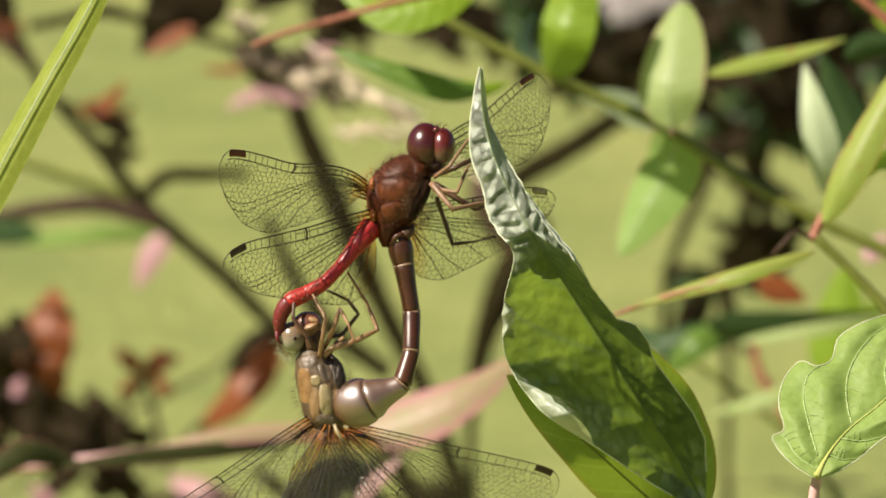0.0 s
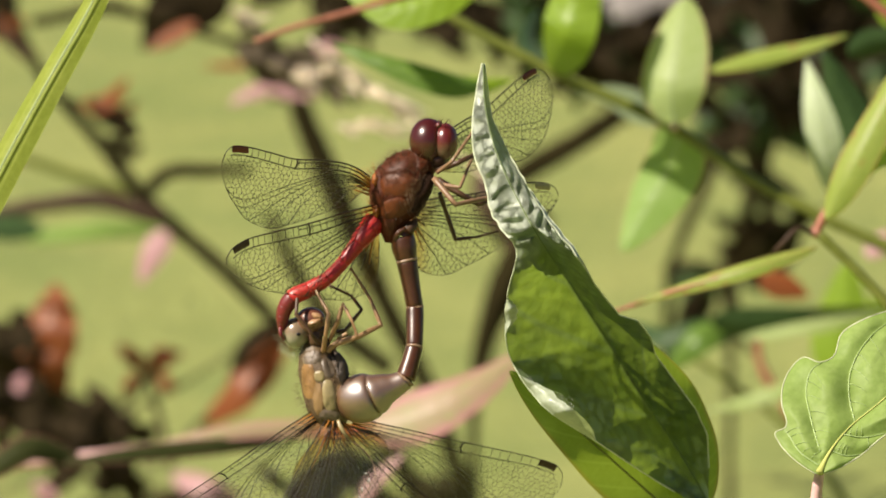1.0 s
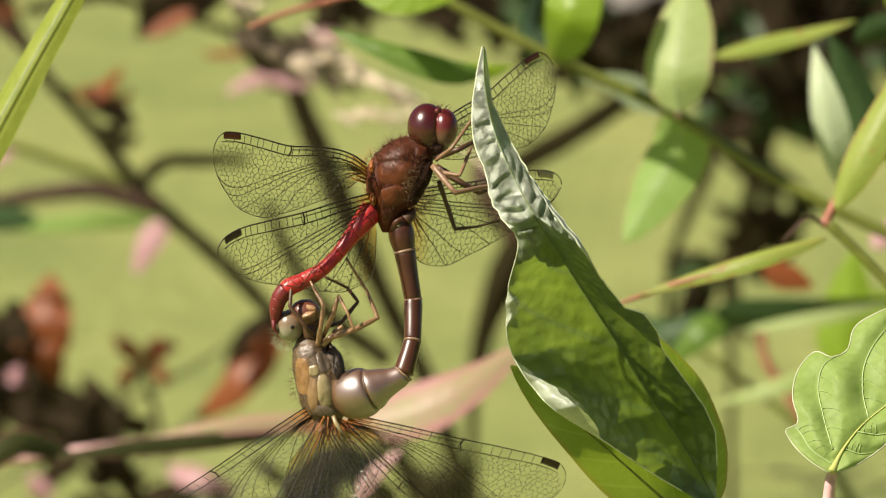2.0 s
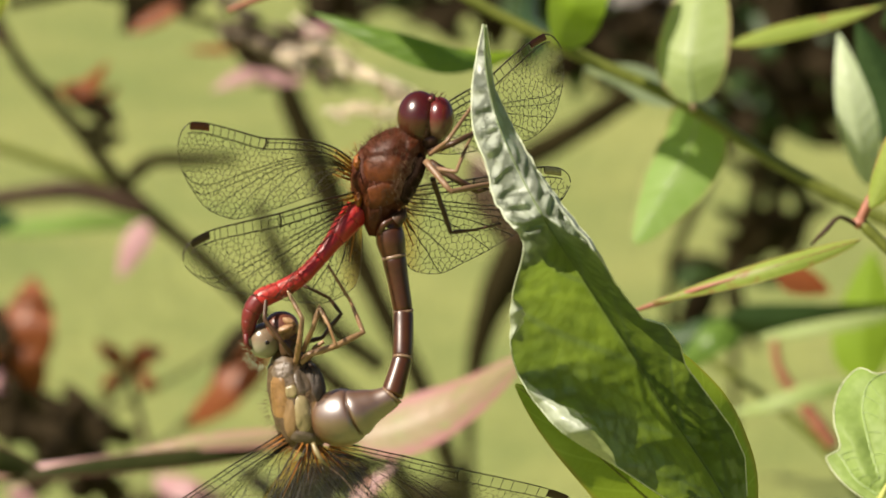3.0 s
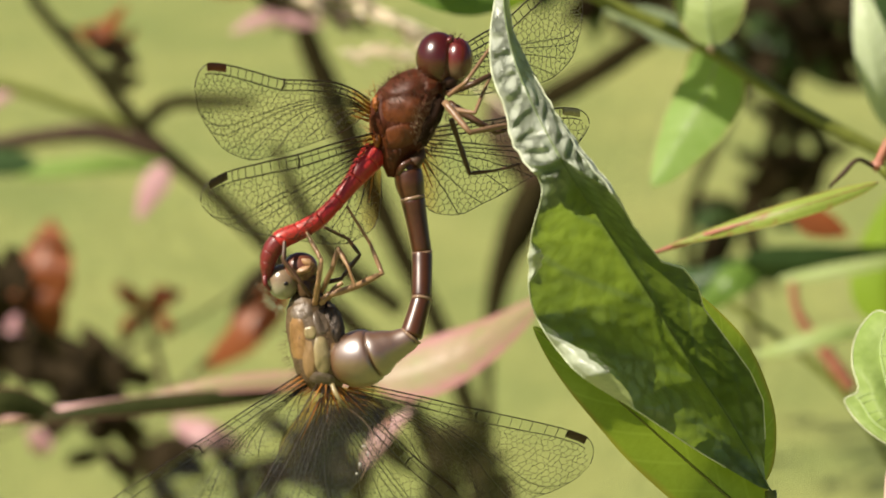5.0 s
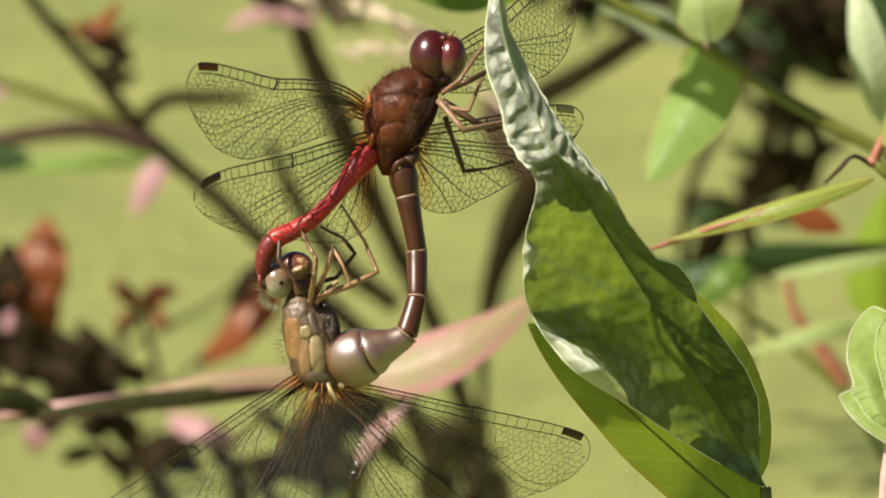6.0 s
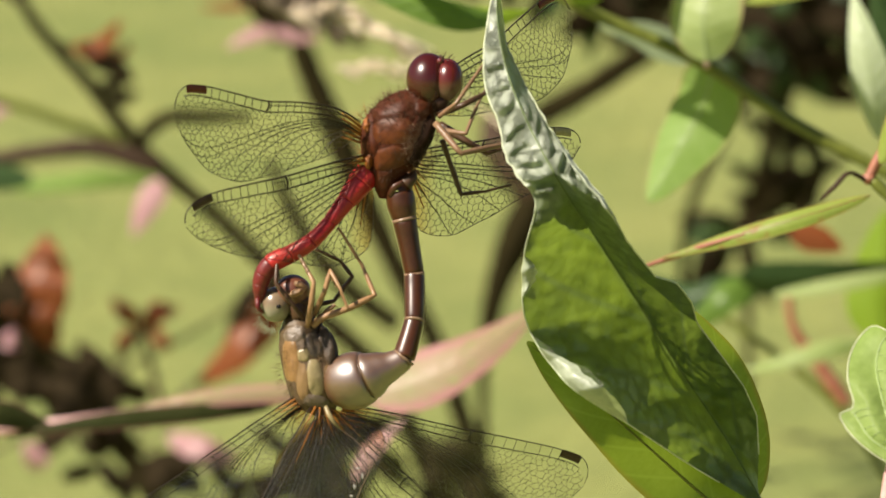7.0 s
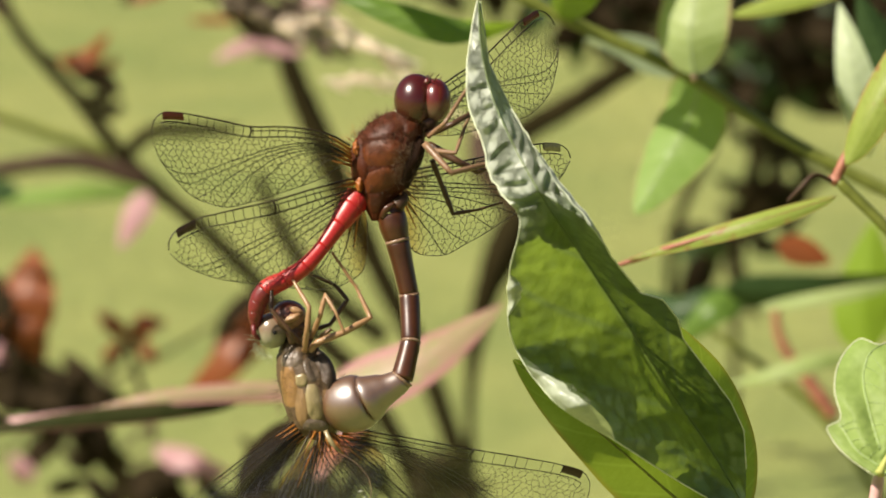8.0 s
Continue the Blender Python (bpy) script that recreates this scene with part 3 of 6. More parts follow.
def wing(parent, name, root, tip, chord, hind, stigma, film, label="", seed=0, sag=0.0, cell=13.0, weight=1.0, fore_lead=FORE_LEAD):
    """One wing in parts: film, net of veins, main veins, dark spot. root, tip: (x, y, w); chord: (dx, dy, dw) to the rear."""
    rng = random.Random(seed)
    lead, trail = (HIND_LEAD, HIND_TRAIL) if hind else (fore_lead, FORE_TRAIL)
    a, b = at(*root), at(*tip)
    span = b - a
    back = at(root[0] + chord[0], root[1] + chord[1], root[2] + chord[2]) - a
    skin = span.cross(back).normalized()
    long, broad = span.length, back.length
    lead_s, trail_s = spline(lead, 120), spline(trail, 120)
    le = lambda s: float(np.interp(s, lead_s[:, 0], lead_s[:, 1]))
    te = lambda s: float(np.interp(s, trail_s[:, 0], trail_s[:, 1]))

    def place(s, c):
        pleat = 0.010 * math.sin(c * 22) * (1 - 0.6 * s)
        return a + span * s + back * c + skin * (broad * pleat + long * sag * s * s)

    runs = [1 - (1 - i / 48) ** 1.7 for i in range(49)]
    pts = [[place(s, le(s) + (te(s) - le(s)) * j / 14) for j in range(15)] for s in runs]
    uvs = [[(s, j / 14) for j in range(15)] for s in runs]
    ob = part(name, sheet(pts, uvs), film, parent, label, pivot=a)
    ob.visible_shadow = False
    # main veins and margin
    main = bmesh.new()
    thick = 0.74 * weight * UNIT

    def vein_line(curve, r0, r1):
        k = len(curve)
        sweep(main, [place(s, c) for s, c in curve], [r0 + (r1 - r0) * i / k for i in range(k)], 4)

    ss = [1 - (1 - q) ** 1.7 for q in np.linspace(0, 1, 56)]
    vein_line([(s, le(s)) for s in ss], 2.0 * thick, 1.25 * thick)
    vein_line([(s, te(s)) for s in ss], 0.9 * thick, 0.9 * thick)
    vein_line([(s, le(s) + 0.055 * (1 - 0.2 * s)) for s in np.linspace(0, 0.5, 16)], 1.5 * thick, thick)
    vein_line([(s, le(s) + 0.105 + 0.03 * math.sin(3 * s)) for s in np.linspace(0, 0.95, 30)], 1.9 * thick, 1.1 * thick)
    for k, (end, pull) in enumerate(((0.965, 0.28), (0.90, 0.36), (0.80, 0.42), (0.68, 0.48), (0.54, 0.55), (0.40, 0.60), (0.26, 0.7))):
        curve = []
        for q in np.linspace(0, 1, 22):
            s = q * end
            top, low = le(s) + 0.14, te(s)
            f = pull * q ** 0.7 * (1 - q) + q ** (2.6 if k < 5 else 1.6)
            start = 0.05 + 0.05 * k
            curve.append((s, top * (1 - f) + low * f + (1 - q) ** 3 * (start - 0.1) * (low - top)))
        vein_line(curve, 1.35 * thick, 0.8 * thick)
    for i in range(19):
        s = 0.04 + 0.86 * i / 19 + rng.uniform(-0.009, 0.009)
        vein_line([(s, le(s)), (s + 0.004, le(s) + 0.12)], 0.8 * thick, 0.8 * thick)
    s = 0.5 if not hind else 0.43
    vein_line([(s, le(s) - 0.01), (s - 0.004, le(s) + 0.07), (s + 0.012, le(s) + 0.15)], 2.4 * thick, 1.8 * thick)
    part("main_vein", main, M["vein"], ob)
    # net of small cells
    net = bmesh.new()
    step = cell * UNIT
    nx, ny = int(long * 1.1 / step) + 2, int(broad * 1.5 / (step * 0.87)) + 2
    cache = {}

    def knot(i, j, up):
        key = (i, j, up)
        if key not in cache:
            x = (i + (0.5 if j % 2 else 0)) * step
            y = (j * 0.87 + (0.29 if up else -0.29)) * step - 0.32 * broad
            x += rng.uniform(-0.33, 0.33) * step
            y += rng.uniform(-0.30, 0.30) * step
            s = x / long
            s = s ** 0.92 if s > 0 else s
            cache[key] = (s, y / broad)
        return cache[key]

    def inside(q):
        s, c = q
        return 0.03 < s < 0.99 and le(s) + 0.125 < c < te(s)

    def thread(p, q):
        ip, iq = inside(p), inside(q)
        if not (ip or iq):
            return
        if not (ip and iq):
            u, v = (p, q) if ip else (q, p)
            for _ in range(6):
                h = ((u[0] + v[0]) / 2, (u[1] + v[1]) / 2)
                u, v = (h, v) if inside(h) else (u, h)
            p, q = ((p, u) if ip else (u, q))
        sweep(net, [place(*p), place(*q)], [0.66 * thick, 0.66 * thick], 3)

    for i in range(-1, nx):
        for j in range(ny):
            e = i if j % 2 == 0 else i + 1
            thread(knot(i, j, False), knot(i, j, True))
            thread(knot(i, j, True), knot(e - 1, j + 1, False))
            thread(knot(i, j, True), knot(e, j + 1, False))
    part("vein_net", net, M["vein"], ob)
    # dark spot near the tip
    s1 = 0.935
    s0 = s1 - 33 * UNIT / long
    rows = 7
    top = [[place(s0 + (s1 - s0) * i / rows, le(s0 + (s1 - s0) * i / rows) + d) + skin * h for d, h in ((-0.012, 0), (0.02, 1.4e-4), (0.065, 1.4e-4), (0.09, 0), (0.065, -1.4e-4), (0.02, -1.4e-4), (-0.012, 0))]
           for i in range(rows + 1)]
    mark = sheet(top, [[(0, 0)] * 7 for _ in range(rows + 1)])
    part("wing_spot", mark, stigma, ob)
    # amber root
    for k in range(5):
        c0, c1 = 0.02 + 0.05 * k, le(0.1) + (te(0.1) - le(0.1)) * (k + 0.3) / 6
        root_vein = sweep(bmesh.new(), [place(0.0, c0), place(0.05, (c0 + c1) / 2), place(0.10, c1)], [3.6 * thick, 2.2 * thick, 0.9 * thick], 5)
        part("root_vein", root_vein, M["amber_vein"], ob, "amber vein")
    return ob


def segments(parent, stops, cuts, mats, name="abdomen_segment", waist=0.05, sides=22, n=14, stiff=0.0):
    """A body tube cut into ringed segments at fractions of its length."""
    rows = spline(stops, 240)
    for k, (a, b) in enumerate(zip(cuts, cuts[1:])):
        line, radii = [], []
        for i in range(n + 1):
            q = i / n
            f = a + (b - a) * q
            x, y, w, r = rows[min(240, int(round(f * 240)))]
            if k > 1:
                # stiff segments run straight from joint to joint
                chord = rows[int(round(a * 240))] * (1 - q) + rows[int(round(b * 240))] * q
                x, y, w = np.array((x, y, w)) * (1 - stiff) + chord[:3] * stiff
            line.append(at(x, y, w))
            collar = 1 - waist * (abs(2 * q - 1) ** 9) + 0.5 * waist * q
            radii.append(r * UNIT * collar)
        part(name, sweep(bmesh.new(), line, radii, sides), mats[k], parent)


def leg(parent, stops, material, label="", spines=0, seed=1):
    rng = random.Random(seed)
    bm = bmesh.new()
    # knees stay sharp: straight runs between stops
    line, radii = [], []
    for (x, y, w, r), (x2, y2, w2, r2) in zip(stops, stops[1:]):
        for i in range(6):
            q = i / 6
            line.append(at(x + (x2 - x) * q, y + (y2 - y) * q, w + (w2 - w) * q))
            radii.append(0.8 * (r + (r2 - r) * q) * UNIT * (0.88 + 0.24 * math.sin(math.pi * q) + (0.12 if i == 0 else 0)))
    line.append(at(*stops[-1][:3]))
    radii.append(stops[-1][3] * UNIT)
    sweep(bm, line, radii, 9)
    for _ in range(spines):
        i = rng.randrange(6, len(line) - 1)
        way = (line[i + 1] - line[i - 1]).normalized()
        d = way.cross(FWD).normalized() * rng.choice((-1, 1)) + way * 0.7 - FWD * rng.uniform(-0.3, 0.3)
        sweep(bm, [line[i], line[i] + d.normalized() * 9 * UNIT], [0.7 * UNIT, 0.15 * UNIT], 4)
    part("leg", bm, material, parent, label)


def fuzz(parent, centre, radii, count, length, material, facing, seed, name="hair", spread=1.0):
    """Short fine hairs standing off a rounded body."""
    rng = random.Random(seed)
    bm = bmesh.new()
    c = at(*centre)
    while count > 0:
        d = Vector((rng.gauss(0, 1), rng.gauss(0, 1), rng.gauss(0, 1))).normalized()
        if d.dot(facing) < 1 - spread:
            continue
        count -= 1
        q = (d.dot(RIGHT), d.dot(UP), d.dot(FWD))
        p = c + (RIGHT * q[0] * radii[0] + UP * q[1] * radii[1] + FWD * q[2] * radii[2]) * UNIT
        tip = p + (d + Vector((rng.uniform(-.4, .4), rng.uniform(-.4, .4), rng.uniform(-.4, .4)))) * length * UNIT * rng.uniform(0.5, 1.2)
        sweep(bm, [p, tip], [0.26 * UNIT, 0.08 * UNIT], 3)
    part(name, bm, material, parent)


def settle_on(tree, x, y, back=-0.03):
    """The place and normal where the line of sight through x, y meets a shell, or None."""
    o = at(x, y, back)
    hit, normal, _, _ = tree.ray_cast(o, (at(x, y, 0) - o).normalized())
    return (hit, normal if normal.dot(FWD) < 0 else -normal) if hit else None


def lay_plate(parent, tree, centre, radii, lean, height, material, name="side_plate", rings=7, sides=28, square=0.75):
    """A raised plate of shell that follows the body under it, with a rounded rim."""
    bm, a, rows = bmesh.new(), radians(lean), []
    for k in range(rings + 1):
        r, row = k / rings, []
        for i in range(1 if k == 0 else sides):
            b = 2 * math.pi * i / sides
            c, d = math.cos(b), math.sin(b)
            f = r * (1 + 0.10 * noise.noise((2 * c + centre[0], 2 * d, centre[1] * 0.1)))
            px, py = f * radii[0] * math.copysign(abs(c) ** square, c), f * radii[1] * math.copysign(abs(d) ** square, d)
            spot_on = settle_on(tree, centre[0] + px * math.cos(a) + py * math.sin(a), centre[1] + py * math.cos(a) - px * math.sin(a))
            if spot_on is None:
                row.append(row[-1] if row else (rows[-1][0] if rows else bm.verts.new(at(*centre, 0))))
                continue
            p, normal = spot_on
            h = height * ((1 - r ** 5) * (1 + 0.35 * noise.noise((p.x * 900, p.z * 900, 1))) - 0.12)
            row.append(bm.verts.new(p + normal * h))
        rows.append(row if k else row * sides)
    for u, v in zip(rows, rows[1:]):
        for i in range(sides):
            quad = list(dict.fromkeys((u[i], v[i], v[(i + 1) % sides], u[(i + 1) % sides])))
            if len(quad) > 2 and bm.faces.get(quad) is None:
                bm.faces.new(quad)
    part(name, bm, material, parent)


def fur_on(parent, tree, centre, radii, count, length, material, way, seed, name="fur", thick=0.24):
    """Fine hairs rooted in the shell, combed one way."""
    rng, bm = random.Random(seed), bmesh.new()
    for _ in range(count):
        b, r = rng.uniform(0, 6.283), math.sqrt(rng.random())
        root = settle_on(tree, centre[0] + r * radii[0] * math.cos(b), centre[1] + r * radii[1] * math.sin(b))
        if root is None:
            continue
        p, normal = root
        d = (normal * 0.6 + way * 0.6 + Vector((rng.uniform(-.5, .5), rng.uniform(-.5, .5), rng.uniform(-.5, .5)))).normalized()
        l = length * UNIT * rng.uniform(0.5, 1.2)
        sweep(bm, [p, p + d * l * 0.6, p + d * l - UP * l * 0.12], [thick * UNIT, 0.7 * thick * UNIT, 0.2 * thick * UNIT], 3)
    part(name, bm, material, parent)


def trunk(stops, grooves, seams=(), n=64, sides=48, depth=0.12, lump=0.07, flat=1.0):
    """The thorax: a thick tube with ring grooves and an uneven shell."""
    bm = tube_bm(stops, n, sides, flat)
    rows = spline(stops, n)
    bm.verts.ensure_lookup_table()
    for i, v in enumerate(bm.verts):
        ring, k = divmod(i, sides)
        c = at(*rows[ring][:3])
        q, a = ring / n, 2 * math.pi * k / sides
        f = 1 + lump * noise.noise((3.2 * q, 1.5 * math.cos(a), 1.5 * math.sin(a))) + 0.4 * lump * noise.noise((11 * q, 4 * math.cos(a), 4 * math.sin(a))) + 0.22 * lump * noise.noise((31 * q, 11 * math.cos(a), 11 * math.sin(a)))
        for g, slope in grooves:
            e = (q - g - slope * math.cos(a)) / 0.014
            f -= depth * math.exp(-e * e)
        for g, slope in seams:
            e = (math.degrees(a) - g - slope * q) / 7.0
            f -= 0.8 * depth * math.exp(-e * e) * math.sin(math.pi * min(1, q * 1.1))
        v.co = c + (v.co - c) * f
    bm.normal_update()
    return bm


def make_male():
    d = thing("male_dragonfly", at(705, 345, 0), "red male dragonfly with clear veined wings, clinging to a leaf", "dragonfly", "mating dragonflies")
    # thorax
    body = trunk([(774, 284, 0, 12), (760, 286, 0, 26), (738, 298, 0, 38), (714, 326, 0, 50), (704, 356, 0, 45), (694, 386, 0, 30), (690, 410, 0, 18), (688, 430, 0, 7)],
                 [(0.28, 0.04)], [(52, -25), (112, 20)], depth=0.07, lump=0.10)
    tree = BVHTree.FromBMesh(body)
    th = part("thorax", body, M["thorax_red"], d, "rusty red-brown thorax with dark seams")
    part("thorax_back", ball(bmesh.new(), at(677, 341, 0.0002), (24 * UNIT, 47 * UNIT, 38 * UNIT), lump=0.15), M["thorax_red"], th)
    lay_plate(th, tree, (703, 327), (33, 21), 4, 0.00013, M["plate_red"])
    lay_plate(th, tree, (697, 369), (28, 18), 14, 0.00013, M["plate_red"])
    lay_plate(th, tree, (690, 403), (12, 15), 6, 0.00010, M["plate_rust"])
    lay_plate(th, tree, (702, 292), (38, 13), 14, 0.00012, M["plate_rust"])
    lay_plate(th, tree, (741, 322), (8, 26), -14, 0.00012, M["plate_rust"])
    lay_plate(th, tree, (728, 358), (8, 16), -24, 0.00010, M["plate_rust"])
    lay_plate(th, tree, (748, 294), (11, 12), 0, 0.00012, M["plate_rust"])
    part("collar", ball(bmesh.new(), at(727, 283, -0.0012), (11 * UNIT, 7 * UNIT, 9 * UNIT), lump=0.3), M["face_red"], th, "glossy red collar")
    fur_on(th, tree, (712, 340), (52, 76), 900, 8, M["fur"], -UP, 71)
    fur_on(th, tree, (716, 300), (48, 34), 420, 12, M["hair"], (UP - RIGHT * 0.3).normalized(), 72, "hair")
    fur_on(th, tree, (736, 350), (22, 40), 320, 10, M["fur_tan"], (RIGHT * 0.6 - UP * 0.5).normalized(), 73, "hair", 0.18)
    part("breast", ball(bmesh.new(), at(744, 342, -0.0010), (17 * UNIT, 44 * UNIT, 26 * UNIT), (RIGHT * 0.93 - UP * 0.37, UP * 0.93 + RIGHT * 0.37, -FWD), lump=0.3), M["breast_dark"], th, "dark hairy breast")
    fuzz(d, (715, 326, 0), (50, 54, 48), 700, 15, M["hair"], (UP * 0.7 - RIGHT * 0.4).normalized(), 3, spread=0.75)
    fuzz(d, (735, 340, 0), (36, 50, 40), 320, 14, M["hair"], (RIGHT * 0.8 - UP * 0.5).normalized(), 4, spread=0.6)
    fuzz(d, (664, 318, -0.0005), (12, 20, 20), 70, 16, M["amber_vein"], (-RIGHT + UP * 0.3).normalized(), 61, name="wing_hair", spread=0.8)
    fuzz(d, (664, 372, -0.0005), (12, 20, 20), 60, 16, M["amber_vein"], (-RIGHT - UP * 0.1).normalized(), 62, name="wing_hair", spread=0.8)
    for x, y, r in ((664, 319, 8), (666, 374, 9)):
        part("wing_joint", ball(bmesh.new(), at(x, y, -0.0014), (0.6 * r * UNIT, 1.3 * r * UNIT, 0.9 * r * UNIT), lump=0.6, seed=x), M["joint_orange"], th, "orange wing joint")
    # head
    hd = part("head", ball(bmesh.new(), at(770, 262, 0.0008), (34 * UNIT, 34 * UNIT, 30 * UNIT)), M["head_dark"], d)
    part("eye", ball(bmesh.new(), at(758, 250, -0.0006), (34 * UNIT, 41 * UNIT, 36 * UNIT), rings=20, sides=28), M["eye_maroon"], hd, "dark maroon compound eye")
    part("eye", ball(bmesh.new(), at(788, 251, -0.0012), (23 * UNIT, 33 * UNIT, 28 * UNIT), rings=20, sides=28), M["eye_grey"], hd, "red and grey compound eye")
    part("eye_rim", tube_bm([(726, 262, -0.0004, 1.3), (728, 280, -0.0006, 1.5), (738, 296, -0.0008, 1.6), (750, 306, -0.0010, 1.4)], 14, 6), M["rim"], hd, "pale thin rim behind the eye")
    part("ocellus", ball(bmesh.new(), at(776, 222, -0.0019), (5.5 * UNIT, 5 * UNIT, 5 * UNIT)), M["eye_grey"], hd)
    part("frons", ball(bmesh.new(), at(777, 226, -0.0008), (7 * UNIT, 13 * UNIT, 10 * UNIT), lump=0.2), M["head_dark"], hd)
    part("face", ball(bmesh.new(), at(775, 282, -0.0010), (17 * UNIT, 15 * UNIT, 16 * UNIT), lump=0.2), M["head_dark"], hd)
    for s in (-1, 1):
        part("antenna", tube_bm([(782 + s * 4, 222, -0.002, 1.2), (786 + s * 5, 215, -0.003, 0.9), (790 + s * 6, 211, -0.0035, 0.5)], 6, 5), M["leg_brown"], hd)
    fuzz(hd, (770, 250, 0), (42, 42, 34), 90, 6, M["hair"], UP, 5, spread=0.5)
    # abdomen
    stops = [(664, 392, 0, 21), (650, 410, -0.0005, 19), (628, 438, -0.001, 14), (604, 468, -0.0015, 11.5), (578, 494, -0.002, 12.5), (548, 512, -0.002, 14), (518, 527, -0.002, 15), (505, 545, -0.0018, 14), (500, 566, -0.0015, 11), (500, 584, -0.001, 7)]
    red, dark = M["abdomen_red"], M["abdomen_dark_red"]
    segments(d, stops, [0, 0.09, 0.2, 0.32, 0.44, 0.56, 0.67, 0.77, 0.85, 0.92, 1.0], [red] * 6 + [dark] * 4, waist=0.03, sides=20)
    for s in (-1, 1):
        part("clasper", tube_bm([(500 + 4 * s, 580, -0.001 + 0.0006 * s, 4.5), (503 + 5 * s, 595, -0.001 + 0.0008 * s, 3.5), (512 + 4 * s, 604, -0.0008, 2)], 10, 8), M["abdomen_dark_red"], d)
    # legs, from the breast to the leaf
    B, T = M["leg_brown"], M["leg_rust"]
    leg(d, [(772, 302, -0.001, 7), (812, 288, -0.0025, 6), (842, 272, -0.001, 4), (856, 250, 0.0, 2.5)], B, "dark brown leg", 5, 11)
    leg(d, [(774, 306, -0.002, 4.5), (800, 286, -0.004, 4), (838, 232, -0.002, 3), (850, 222, -0.001, 2)], T, "tan leg", 6, 12)
    leg(d, [(768, 316, -0.003, 7), (806, 362, -0.005, 5.5), (866, 350, -0.002, 4.5), (884, 344, 0.0, 2.5)], T, "tan leg", 9, 13)
    leg(d, [(774, 318, -0.001, 8), (818, 346, -0.002, 7), (846, 362, -0.001, 5), (878, 352, 0.0, 3)], B, "dark brown leg", 6, 14)
    leg(d, [(778, 342, 0.0, 5.5), (788, 372, 0.001, 5), (806, 424, 0.002, 4.5), (842, 420, 0.002, 2.6), (882, 410, 0.002, 2)], B, "dark brown leg", 7, 15)
    leg(d, [(772, 326, -0.002, 5), (814, 332, -0.004, 4), (832, 288, -0.002, 2.8), (846, 262, 0.0, 2)], T, "tan leg", 6, 16)
    # wings
    film = M["membrane"]
    near_fore = wing(d, "forewing", (655, 318, -0.002), (392, 292, -0.014), (-8, 122, 0.004), False, M["stigma_red"], film, seed=21, cell=10.5)
    near_hind = wing(d, "hindwing", (660, 368, -0.001), (400, 466, -0.012), (26, 132, 0.004), True, M["stigma_brown"], film, seed=22, cell=11.5)
    wing(d, "forewing", (752, 288, 0.003), (972, 142, 0.016), (42, 104, 0.004), False, M["stigma_red"], film, seed=23, cell=11)
    wing(d, "hindwing", (728, 362, 0.004), (988, 345, 0.018), (-6, 124, 0.004), True, M["stigma_pale"], film, seed=24, cell=12)
    return d, near_fore, near_hind


